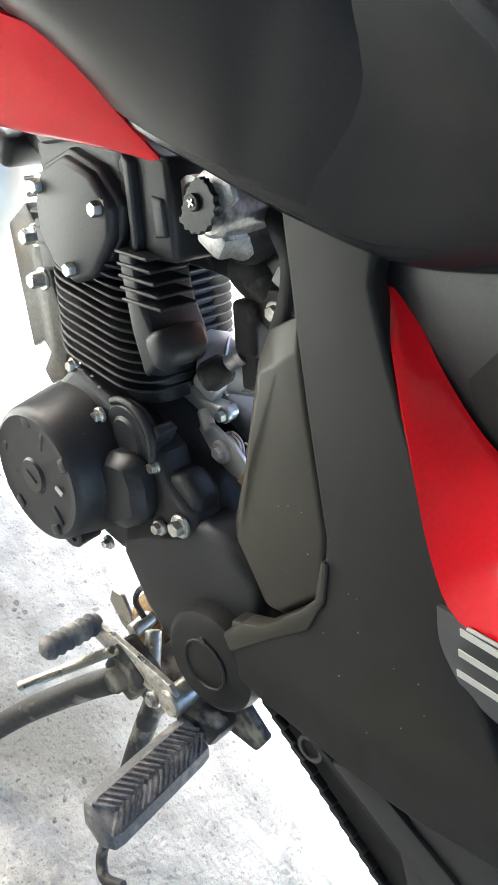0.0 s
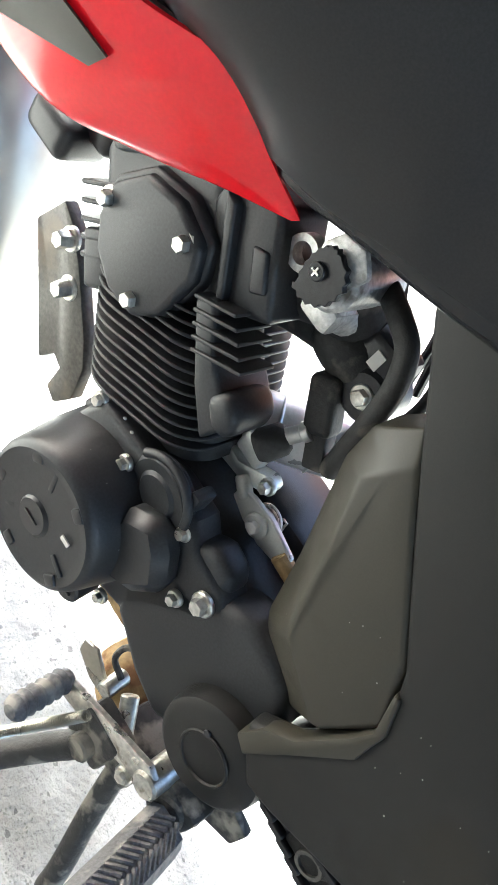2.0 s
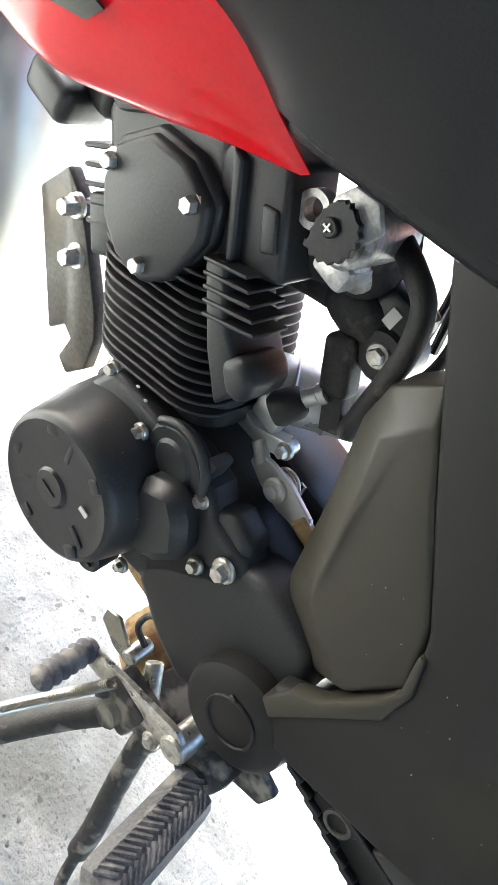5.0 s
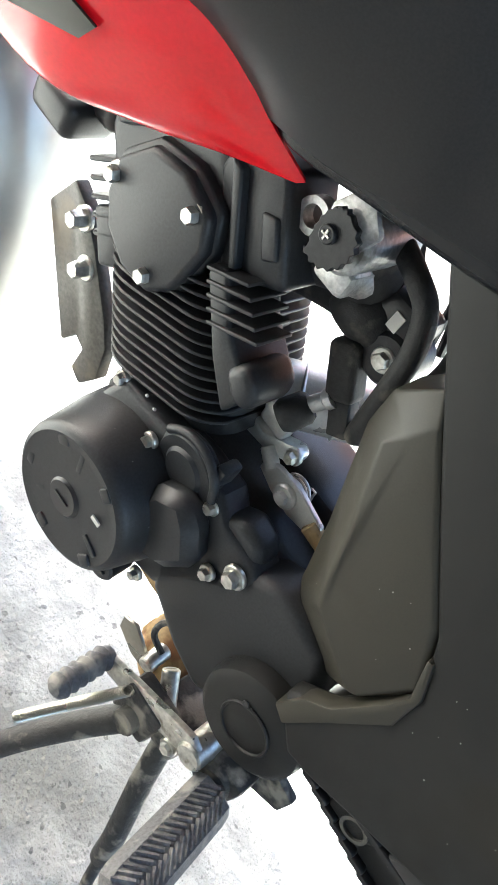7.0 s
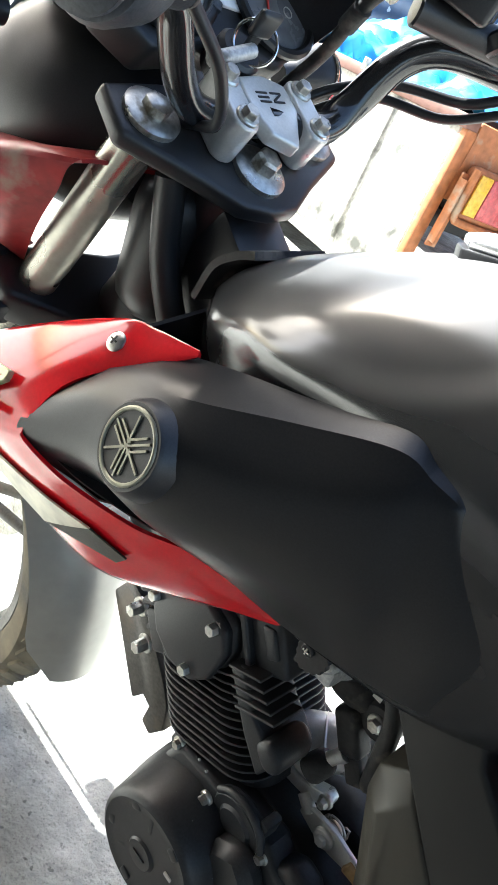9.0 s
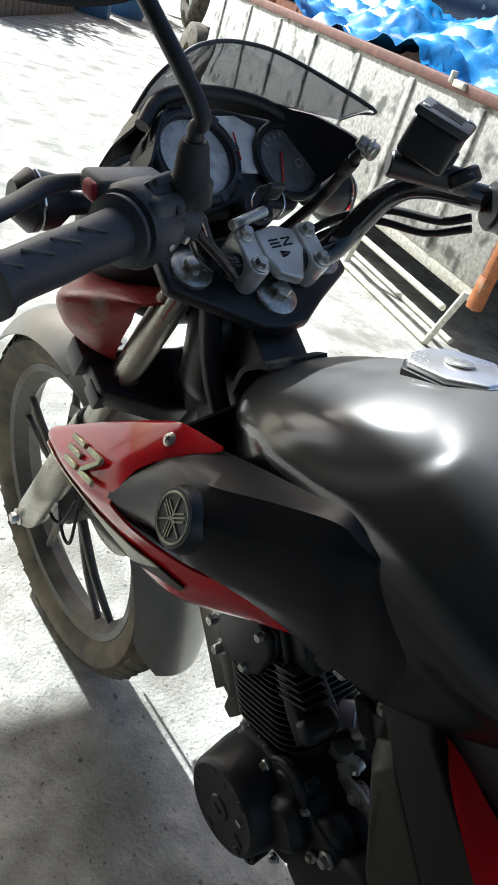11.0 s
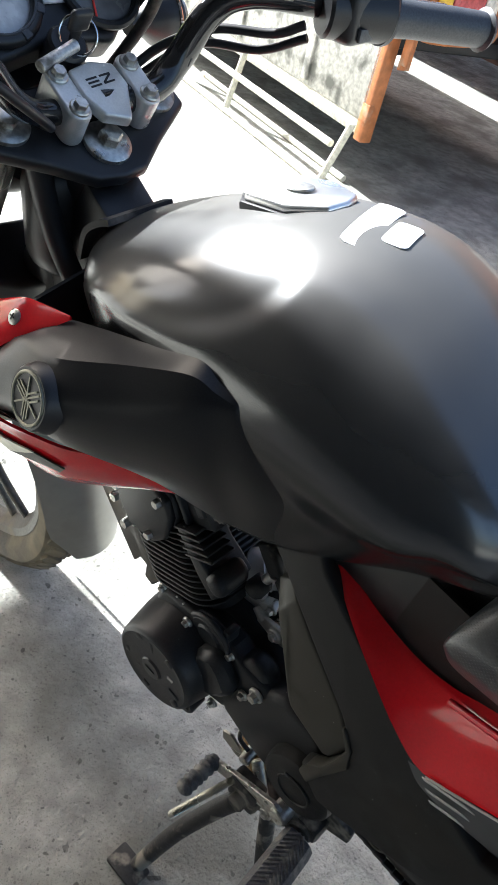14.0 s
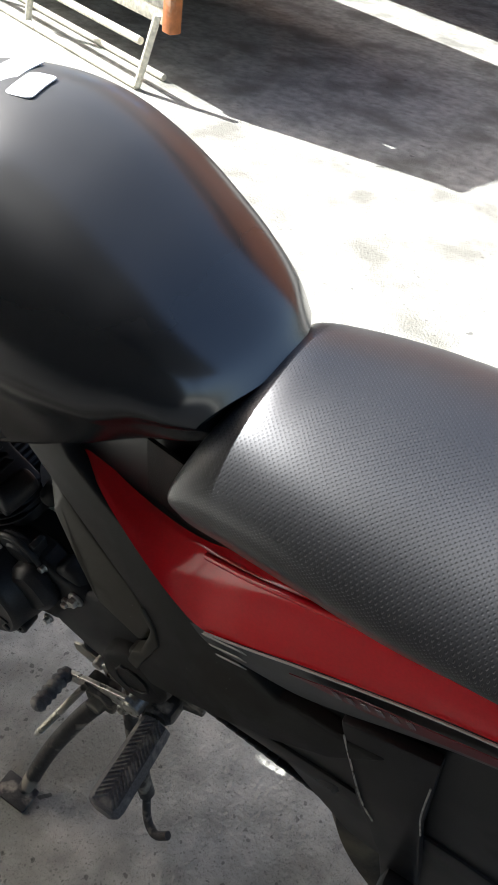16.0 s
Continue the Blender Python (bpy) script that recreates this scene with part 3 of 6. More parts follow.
MAROON = material("maroon decal", (0.12, 0.01, 0.016), 0.4, bump=0, vary=0.1)
FADED = material("faded grey print", (0.20, 0.17, 0.17), 0.5, bump=0, vary=0.1)
PALE = material("pale grey print", (0.5, 0.5, 0.48), 0.5, bump=0, vary=0.05)
for s in (1, -1):
    def sd(rows):
        return [[Vector((x, s * y, z)) for x, y, z in r] for r in rows]
    cover = part("side_cover", skin(sd([
        [(0.383, -0.046, 0.695), (0.378, -0.052, 0.693), (0.378, -0.055, 0.689), (0.380, -0.058, 0.684)],
        [(0.404, -0.055, 0.684), (0.402, -0.060, 0.681), (0.405, -0.068, 0.675), (0.410, -0.074, 0.668)],
        [(0.438, -0.058, 0.671), (0.438, -0.064, 0.667), (0.445, -0.077, 0.655), (0.452, -0.087, 0.642)],
        [(0.478, -0.060, 0.663), (0.478, -0.067, 0.658), (0.483, -0.081, 0.640), (0.492, -0.094, 0.613)],
        [(0.516, -0.064, 0.672), (0.518, -0.073, 0.667), (0.521, -0.085, 0.642), (0.526, -0.098, 0.600)],
        [(0.553, -0.064, 0.690), (0.556, -0.082, 0.688), (0.560, -0.093, 0.664), (0.567, -0.103, 0.6265)],
        [(0.588, -0.071, 0.708), (0.590, -0.088, 0.705), (0.600, -0.098, 0.682), (0.612, -0.105, 0.651)],
        [(0.648, -0.076, 0.732), (0.650, -0.094, 0.728), (0.658, -0.103, 0.705), (0.668, -0.107, 0.678)],
        [(0.705, -0.080, 0.751), (0.706, -0.098, 0.747), (0.715, -0.108, 0.725), (0.725, -0.109, 0.703)],
        [(0.80, -0.085, 0.780), (0.80, -0.100, 0.777), (0.81, -0.111, 0.755), (0.82, -0.112, 0.737)],
        [(0.95, -0.085, 0.822), (0.95, -0.100, 0.818), (0.96, -0.110, 0.800), (0.97, -0.110, 0.785)],
        [(1.08, -0.08, 0.855), (1.085, -0.095, 0.852), (1.09, -0.098, 0.837), (1.095, -0.094, 0.823)]]), 0.004, 4, 5), RED, bike, "glossy red side cover below the seat")
    part("cover_ridge", tube([(x, s * (y - 0.0022), z + 0.0004) for x, y, z in ((0.512, -0.0715, 0.6655), (0.556, -0.0820, 0.6875), (0.590, -0.0880, 0.7045), (0.650, -0.0940, 0.7275), (0.706, -0.0980, 0.7465), (0.80, -0.100, 0.7765), (0.95, -0.100, 0.8175))], 0.0032, 8, 10), RED, cover)
    lower = part("decal_panel", skin(sd([
        [(0.512, -0.0955, 0.594), (0.528, -0.094, 0.575), (0.555, -0.086, 0.555)],
        [(0.567, -0.1025, 0.624), (0.582, -0.099, 0.597), (0.612, -0.090, 0.570)],
        [(0.612, -0.1045, 0.648), (0.628, -0.101, 0.620), (0.655, -0.092, 0.592)],
        [(0.668, -0.1065, 0.675), (0.680, -0.103, 0.650), (0.700, -0.095, 0.622)],
        [(0.725, -0.1085, 0.700), (0.735, -0.106, 0.678), (0.750, -0.098, 0.652)],
        [(0.82, -0.1115, 0.734), (0.83, -0.109, 0.715), (0.84, -0.102, 0.695)],
        [(0.97, -0.1095, 0.782), (0.975, -0.107, 0.768), (0.98, -0.10, 0.752)]]), 0.003, 4, 4), DECAL, cover, "dark decal panel with pale stripes")
    if s == 1:
        for k in range(3):
            a = Vector((0.529 + 0.007 * k, -0.1000 + 0.0004 * k, 0.5985 - 0.011 * k))
            part("stripe", slab([(0, -0.0025), (0.05 - 0.008 * k, -0.0025), (0.044 - 0.008 * k, 0.0025), (0, 0.0025)], 0, 0.0008, facing(a, (0.80, -0.13, 0.48), (-0.45, -0.25, 0.8)), 0), PALE, lower)
        part("maroon_flash", slab([(-0.06, 0.006), (0.0, -0.012), (0.13, -0.012), (0.15, 0.0), (0.0, 0.012)], 0, 0.0008, facing((0.665, -0.1082, 0.655), (0.89, -0.06, 0.45), (-0.42, -0.20, 0.87)), 0), MAROON, lower)
        part("pinstripe", tube([(0.530, -0.101, 0.604), (0.567, -0.1052, 0.6265), (0.612, -0.1072, 0.651), (0.668, -0.1092, 0.678), (0.725, -0.1112, 0.703), (0.82, -0.1142, 0.737), (0.97, -0.1122, 0.785)], 0.0011, 6, 6), PALE, lower)
        part("logo_bars", join(*[slab([(-0.0022, -0.005), (0.0022, -0.005), (0.0022, 0.005), (-0.0022, 0.005)], 0, 0.0008, facing((0.648 + 0.0105 * k, -0.1095 - 0.0005 * k, 0.6505 + 0.0050 * k), (0.89, -0.06, 0.45), (-0.42, -0.20, 0.87)), 0) for k in range(6)]), FADED, lower, "faded pale logo print")
    part("under_cover", skin(sd([[(0.44, -0.050, 0.66), (0.455, -0.066, 0.762)], [(0.52, -0.058, 0.665), (0.53, -0.078, 0.762)], [(0.60, -0.068, 0.705), (0.60, -0.090, 0.750)], [(0.70, -0.078, 0.745), (0.70, -0.100, 0.760)], [(0.95, -0.085, 0.818), (0.95, -0.10, 0.825)]]), 0.003, 4, 3), PANEL, bike)
part("seat_filler", plate([(0.355, 0.690), (0.355, 0.730), (0.40, 0.760), (0.47, 0.785), (0.62, 0.76), (0.75, 0.765), (0.75, 0.72), (0.62, 0.68), (0.5, 0.645), (0.44, 0.655)], -0.056, -0.03, 0.004, 2), BLACK, bike)

# engine: a runs up the cylinder, b along it to the rear
A, Bv = Vector((-0.60, 0, 0.80)).normalized(), Vector((0.80, 0, 0.60)).normalized()
E0 = Vector((0.208, 0, 0.4625))


def at_engine(a, b, y):
    return E0 + A * a + Bv * b + Vector((0, y, 0))


EM = Matrix((Bv, Vector((0, 1, 0)), A)).transposed().to_4x4()
EM.translation = E0


def rounded(hx, hy, r, n=6, bulge=0.0):
    out = []
    for cx, cy, a0 in ((hx - r, hy - r, 0), (-hx + r, hy - r, 90), (-hx + r, -hy + r, 180), (hx - r, -hy + r, 270)):
        for i in range(n + 1):
            a = radians(a0 + 90 * i / n)
            out.append((cx + r * math.cos(a), cy + r * math.sin(a)))
    return [(x, y * (1 + bulge * (1 - (x / hx) ** 2))) for x, y in out]


engine = part("crankcase", plate([(0.150, 0.392), (0.165, 0.43), (0.18, 0.452), (0.225, 0.458), (0.26, 0.452), (0.30, 0.44), (0.36, 0.43), (0.43, 0.42), (0.435, 0.38), (0.40, 0.33), (0.36, 0.295), (0.30, 0.285), (0.22, 0.29), (0.17, 0.33)], -0.035, 0.09, 0.008, 3), ENGINE, bike, "black painted crankcase")
case = part("left_case", join(
    plate([(0.165, 0.40), (0.18, 0.442), (0.225, 0.448), (0.262, 0.452), (0.295, 0.452), (0.312, 0.438), (0.345, 0.436), (0.36, 0.425), (0.35, 0.395), (0.32, 0.36), (0.30, 0.325), (0.25, 0.31), (0.19, 0.315)], -0.062, -0.03, 0.007, 3),
    plate([(0.243, 0.383), (0.260, 0.425), (0.284, 0.442), (0.303, 0.428), (0.320, 0.402), (0.302, 0.370), (0.27, 0.350)], -0.083, -0.055, 0.009, 1),
    rod((0.262, -0.05, 0.440), (0.262, -0.063, 0.438), 0.030, 28, 0.2),
    rod((0.262, -0.05, 0.440), (0.262, -0.066, 0.438), 0.019, 28, 0.2),
    box(0.283, -0.052, 0.458, 0.010, 0.02, 0.022, 0.003),
    tube([(0.262 + 0.031 * math.cos(a), -0.064, 0.438 + 0.031 * math.sin(a)) for a in [0.2 + 0.3 * k for k in range(9)]], 0.0035, 2, 10),
    plate([(0.30, 0.436), (0.318, 0.452), (0.34, 0.448), (0.35, 0.43), (0.325, 0.42)], -0.058, -0.03, 0.008, 3)), ENGINE, bike, "black left engine case with bolts")
mag = part("magneto_cover", turned((0.220, -0.035, 0.365), (0.222, -0.108, 0.365), [(0, 0.070), (0.35, 0.068), (0.75, 0.0625), (0.90, 0.0605), (0.97, 0.058), (1, 0.054), (0.985, 0.049), (0.975, 0.044)], 64), ENGINE, bike, "round black magneto cover speckled with dust")
MAGC = Vector((0.222, -0.1065, 0.365))
part("inspection_plug", join(rod(MAGC + Vector((-0.004, 0.004, -0.004)), MAGC + Vector((-0.004, -0.002, -0.004)), 0.017, 32), box(MAGC.x - 0.004, MAGC.y - 0.0025, MAGC.z - 0.004, 0.016, 0.0015, 0.002, 0.0005)), BLACK, mag)
part("timing_plug", join(rod((0.270, -0.075, 0.338), (0.272, -0.100, 0.338), 0.0125, 24), box(0.272, -0.1005, 0.338, 0.014, 0.002, 0.0025, 0.0005)), BLACK, mag)
for k in range(3):
    a = radians(100 + 120 * k)
    part("rib", box(0, 0, 0, 0.018, 0.003, 0.005, 0.001), ENGINE, mag).matrix_local = Matrix.Translation(MAGC + Vector((0.038 * math.cos(a), 0.001, 0.038 * math.sin(a)))) @ Matrix.Rotation(-a, 4, "Y")
for k in range(5):
    a = radians(60 + 66 * k)
    part("rim_notch", box(0, 0, 0, 0.010, 0.004, 0.012, 0.002), BLACK, mag).matrix_local = Matrix.Translation(MAGC + Vector((0.0485 * math.cos(a), 0.0, 0.0485 * math.sin(a)))) @ Matrix.Rotation(-a, 4, "Y")
part("chip", box(0.251, -0.1075, 0.380, 0.009, 0.0012, 0.004, 0), PALE, mag, "bare chipped paint")
# sprocket cover below the cases
part("sprocket_cover", plate([(0.300, 0.395), (0.355, 0.435), (0.375, 0.445), (0.42, 0.44), (0.44, 0.415), (0.44, 0.36), (0.41, 0.31), (0.382, 0.288), (0.345, 0.298), (0.30, 0.322), (0.285, 0.35)], -0.062, -0.02, 0.010, 3), ENGINE, bike, "smooth dark sprocket cover")
part("gearbox_top", box(0.335, 0.045, 0.445, 0.16, 0.07, 0.03, 0.008), DARK, bike)
# bolts
for p in ((0.229, -0.066, 0.431), (0.295, -0.061, 0.438), (0.326, -0.066, 0.398), (0.178, -0.058, 0.437), (0.285, -0.064, 0.318)):
    part("case_bolt", hexbolt(p, LEFT, 0.0048), STEEL, case)
part("case_bolt", hexbolt((0.342, -0.066, 0.420), LEFT, 0.0068, 0.008), STEEL, case)
for p in ((0.205, -0.062, 0.452), (0.216, -0.062, 0.45)):
    part("drip", turned(p, Vector(p) + Vector((0, 0, 0.001)), [(0, 0.0015), (1, 0.001)], 8), PALE, mag)

# cylinder with fins
cyl = part("cylinder", moved(join(slab([(x, y) for x, y in rounded(0.046, 0.042, 0.02)], -0.03, 0.16, Matrix(), 0.002)), EM), ENGINE, bike, "black finned cylinder")


def fin_outline(hx, hy):
    """Round at the front, square at the rear."""
    out = []
    for cx, cy, r, a0 in ((hx - 0.030, hy - 0.030, 0.030, 0), (-hx + 0.05, hy - 0.05, 0.05, 90), (-hx + 0.05, -hy + 0.05, 0.05, 180), (hx - 0.030, -hy + 0.030, 0.030, 270)):
        out += [(cx + r * math.cos(radians(a0 + 11.25 * i)), cy + r * math.sin(radians(a0 + 11.25 * i))) for i in range(9)]
    return out


def fin_pose(h):
    return Matrix.Translation(Vector((0.196, 0, 0.452)) + Vector((-0.53, 0, 0.85)) * h) @ Matrix.Rotation(radians(-20), 4, "Y")


for k in range(13):
    h = 0.002 + k * 0.0078
    part("fin", moved(slab(fin_outline(0.066, 0.061), -0.0012, 0.0012, Matrix(), 0.0007, 1), fin_pose(h)), ENGINE, cyl)
head = part("cylinder_head", moved(join(slab(rounded(0.062, 0.048, 0.018), 0.085, 0.175, Matrix(), 0.006), slab(rounded(0.05, 0.055, 0.015), 0.168, 0.205, Matrix(), 0.008)), EM), ENGINE, bike, "black cylinder head")
for k in range(5):
    h = 0.094 + k * 0.0125
    part("head_fin", moved(slab(rounded(0.022, 0.050, 0.012), h, h + 0.0035, Matrix.Translation((-0.062, 0, 0)), 0.001, 1), EM), ENGINE, head)


def head_plate(points, y0, y1, bev):
    """A plate on the left side of the head: points of (b, a)."""
    m = Matrix((Bv, A, Vector((0, -1, 0)))).transposed().to_4x4()
    m.translation = E0
    return slab(points, y0, y1, m, bev, 3)


COVER = [(-0.040, 0.130), (-0.027, 0.151), (0.005, 0.159), (0.034, 0.146), (0.053, 0.122), (0.048, 0.100), (0.020, 0.073), (-0.006, 0.067), (-0.030, 0.082), (-0.042, 0.106)]
cov = part("cam_cover", join(head_plate([(x * 1.1 - 0.002, y * 1.08 - 0.008) for x, y in COVER], 0.04, 0.058, 0.004), head_plate(COVER, 0.05, 0.066, 0.005)), ENGINE, head, "black cam chain cover")
for b, a in ((0.040, 0.122), (-0.0045, 0.079), (-0.030, 0.140)):
    part("cover_boss", rod(at_engine(a, b, -0.05), at_engine(a, b, -0.064), 0.0095, 18), ENGINE, cov)
    part("cover_bolt", hexbolt(at_engine(a, b, -0.064), LEFT, 0.0058, 0.008), STEEL, cov)
part("head_block", head_plate([(-0.074, 0.073), (-0.045, 0.073), (-0.045, 0.116), (-0.074, 0.116)], 0.02, 0.050, 0.004), ENGINE, head)
part("head_side", join(head_plate([(0.046, 0.086), (0.098, 0.082), (0.100, 0.150), (0.060, 0.166), (0.046, 0.150)], 0.0, 0.050, 0.005), head_plate([(0.060, 0.092), (0.066, 0.092), (0.070, 0.150), (0.062, 0.158)], 0.045, 0.057, 0.002), head_plate([(0.082, 0.10), (0.094, 0.10), (0.094, 0.125), (0.082, 0.128)], 0.045, 0.053, 0.002)), ENGINE, head)
part("chain_tunnel", join(head_plate([(0.048, 0.092), (0.066, 0.094), (0.068, 0.056), (0.076, 0.036), (0.082, 0.016), (0.060, 0.000), (0.052, 0.036)], 0.01, 0.0622, 0.004), head_plate([(0.066, 0.034), (0.086, 0.040), (0.094, 0.022), (0.084, 0.006), (0.070, 0.012)], 0.02, 0.066, 0.008)), ENGINE, cyl, "smooth cam chain tunnel beside the fins")
for k in range(5):
    part("tunnel_rib", head_plate([(0.050, 0.058 + 0.0085 * k), (0.092 - 0.002 * k, 0.052 + 0.0085 * k), (0.092 - 0.002 * k, 0.0545 + 0.0085 * k), (0.050, 0.0605 + 0.0085 * k)], 0.03, 0.0645, 0.0008), ENGINE, cyl)
stay = part("engine_mount", plate([(0.006, 0.446), (0.024, 0.482), (0.046, 0.473), (0.070, 0.452), (0.093, 0.429), (0.110, 0.412), (0.124, 0.392), (0.13, 0.36), (0.116, 0.336), (0.100, 0.342), (0.102, 0.368), (0.090, 0.372), (0.078, 0.352)], -0.018, -0.004, 0.003, 2), CASTING, bike, "dull grey front engine mount")
for p in ((0.048, -0.018, 0.464), (0.070, -0.018, 0.432)):
    part("mount_nut", hexbolt(p, LEFT, 0.0075, 0.014), STEEL, stay)
part("horn_box", join(box(0.0, -0.02, 0.53, 0.05, 0.05, 0.032, 0.010, 3), box(0.02, 0.0, 0.56, 0.05, 0.05, 0.05, 0.01, 3)), BLACK, bike)
part("exhaust_pipe", tube([(0.13, 0.05, 0.30), (0.2, 0.03, 0.235), (0.33, 0.03, 0.22), (0.5, 0.08, 0.23), (0.7, 0.13, 0.28)], 0.017, 6, 14), RUST, bike)
part("exhaust_box", loft([[Vector((x, 0.0 + 0.045 * k * math.cos(a), 0.205 + 0.035 * k * math.sin(a))) for a in [2 * math.pi * i / 12 for i in range(12)]] for x, k in ((0.31, 0.35), (0.33, 0.8), (0.36, 1), (0.42, 1), (0.45, 0.7))], 3, 3, True, True), RUST, bike, "rusty stained exhaust chamber")

# throttle body, intake, hoses, starter
part("intake_boot", tube([at_engine(0.10, 0.06, 0.0), at_engine(0.10, 0.10, -0.005), at_engine(0.10, 0.125, -0.005), Vector((0.25, 0.0, 0.615))], (0.018, 0.024), 5, 18), RUBBER, bike)
part("intake_runner", tube([(0.185, 0.012, 0.560), (0.203, 0.012, 0.570), (0.225, 0.012, 0.580), (0.262, 0.014, 0.592)], (0.020, 0.019), 5, 18), RUBBER, bike, "black rubber intake runner")
TH = Vector((0.243, -0.06, 0.643))
thr = part("throttle_body", join(rod(TH + Vector((0.004, 0.008, -0.004)), TH + Vector((0.004, 0.07, -0.006)), 0.018, 28), plate([(0.230, 0.652), (0.236, 0.664), (0.252, 0.668), (0.264, 0.658), (0.258, 0.640), (0.244, 0.630), (0.234, 0.634)], TH.y + 0.006, TH.y + 0.012, 0.002, 2), box(TH.x + 0.008, TH.y + 0.03, TH.z - 0.026, 0.026, 0.03, 0.018, 0.005), rod((0.25, -0.04, 0.622), (0.256, -0.012, 0.612), 0.012, 16)), ALLOY, bike, "cast alloy throttle body")
gear = plate([(TH.x + (0.0125 + (0.0014 if i % 2 else 0)) * math.cos(2 * math.pi * i / 36) * (0.75 if 6 < i < 24 else 1.35), TH.z + (0.0125 + (0.0014 if i % 2 else 0)) * math.sin(2 * math.pi * i / 36) * (1.2 if i < 18 else 1.5)) for i in range(36)], TH.y - 0.002, TH.y + 0.003, 0.0004, 1)
part("throttle_lever", join(gear, rod(TH + Vector((0, 0.003, 0)), TH + Vector((0, -0.005, 0)), 0.0055, 20)), DARK, thr)
part("lever_screw", join(box(TH.x, TH.y - 0.0056, TH.z, 0.006, 0.001, 0.0012, 0), box(TH.x, TH.y - 0.0056, TH.z, 0.0012, 0.001, 0.006, 0)), STEEL, thr)
part("sensor_ring", ring((0.218, -0.034, 0.629), [(0.007, -0.005), (0.0115, -0.005), (0.0115, 0.005), (0.007, 0.005)], 24), ALLOY, thr)
part("air_joint", loft([[p + Vector((0.0, 0.026 * k * math.cos(a), 0.0)) + Vector((0.62, 0, 0.78)) * (0.022 * k * math.sin(a)) for a in [2 * math.pi * i / 14 for i in range(14)]] for p, k in ((Vector((0.248, 0.012, 0.596)), 0.75), (Vector((0.256, 0.012, 0.592)), 1.0), (Vector((0.268, 0.014, 0.588)), 1.1), (Vector((0.284, 0.018, 0.580)), 0.9), (Vector((0.295, 0.02, 0.575)), 0.6))], 3, 3, True, True), RUBBER, bike, "black rubber air joint")
part("fuel_hose", tube([(0.232, 0.02, 0.640), (0.253, 0.0, 0.641), (0.282, -0.02, 0.643), (0.299, -0.022, 0.635), (0.310, -0.022, 0.614), (0.315, -0.020, 0.585), (0.317, -0.016, 0.561), (0.318, -0.005, 0.53)], 0.0075, 8, 14), RUBBER, bike, "thick black rubber hose")
part("breather_hose", tube([(0.285, 0.03, 0.66), (0.315, 0.0, 0.64), (0.325, 0.0, 0.61), (0.322, 0.01, 0.57)], 0.004, 6, 10), RUBBER, bike)
part("coil_pack", join(moved(box(0, 0, 0, 0.022, 0.02, 0.042, 0.005, 3), pose(0.284, -0.004, 0.558, 0, -35, 0)), moved(box(0, 0, 0, 0.016, 0.014, 0.03, 0.002), pose(0.302, -0.003, 0.532, 0, -35, 0))), RUBBER, bike)
valve = part("air_valve", join(rod((0.297, 0.03, 0.584), (0.297, -0.006, 0.584), 0.018, 22), box(0.285, 0.012, 0.600, 0.04, 0.03, 0.04, 0.008)), DARK, bike)
part("valve_bolt", hexbolt((0.297, -0.006, 0.584), LEFT, 0.006), STEEL, valve)
part("white_tag", box(0.286, -0.004, 0.606, 0.008, 0.001, 0.012, 0), PALE, valve)
starter = part("starter_motor", join(rod((0.246, 0.012, 0.484), (0.308, 0.055, 0.512), 0.025, 32, 0.3), rod((0.284, 0.038, 0.5005), (0.288, 0.041, 0.502), 0.0262, 32), rod((0.262, 0.022, 0.491), (0.266, 0.025, 0.493), 0.0264, 32), plate([(0.226, 0.466), (0.232, 0.476), (0.246, 0.474), (0.270, 0.470), (0.296, 0.486), (0.304, 0.482), (0.303, 0.472), (0.282, 0.460), (0.250, 0.456), (0.232, 0.458)], -0.008, 0.006, 0.003, 2), box(0.272, -0.004, 0.488, 0.026, 0.014, 0.020, 0.004, 2)), BRIGHT, bike, "bright cast starter motor")
part("starter_nozzle", turned((0.277, -0.012, 0.508), (0.291, -0.008, 0.539), [(0, 0.0065), (0.8, 0.006), (0.85, 0.0075), (1, 0.0072)], 18), BRIGHT, starter)
part("starter_cap", turned((0.283, -0.008, 0.520), (0.276, -0.020, 0.501), [(0, 0.009), (0.15, 0.0118), (0.8, 0.0125), (1, 0.010)], 22), RUBBER, starter)
for p in ((0.231, -0.008, 0.467), (0.299, -0.008, 0.479), (0.224, -0.008, 0.456)):
    part("starter_bolt", hexbolt(p, LEFT, 0.0048, 0.007), STEEL, starter)
part("tensioner", join(box(0.246, -0.028, 0.516, 0.026, 0.03, 0.032, 0.011, 3), rod((0.24, -0.045, 0.524), (0.242, -0.05, 0.525), 0.006, 14)), ENGINE, bike)
lev = part("clutch_arm", join(plate([(0.287, 0.452), (0.287, 0.464), (0.300, 0.468), (0.322, 0.470), (0.350, 0.464), (0.354, 0.456), (0.350, 0.449), (0.326, 0.444), (0.305, 0.446)], -0.014, -0.009, 0.001, 1), rod((0.316, 0.0, 0.456), (0.316, -0.018, 0.456), 0.010, 22), rod((0.316, -0.016, 0.456), (0.316, -0.022, 0.456), 0.0055, 6), rod((0.280, -0.008, 0.466), (0.296, -0.012, 0.459), 0.006, 12)), BRIGHT, bike, "zinc plated clutch arm with a spring")
part("arm_spring", tube([(0.316 + 0.012 * math.cos(a), -0.006 + 0.0012 * a * 0.5, 0.456 + 0.012 * math.sin(a)) for a in [k * 0.5 for k in range(28)]] + [(0.30, 0.0, 0.435), (0.288, -0.008, 0.438), (0.283, -0.01, 0.444)], 0.0011, 2, 6), STEEL, lev)
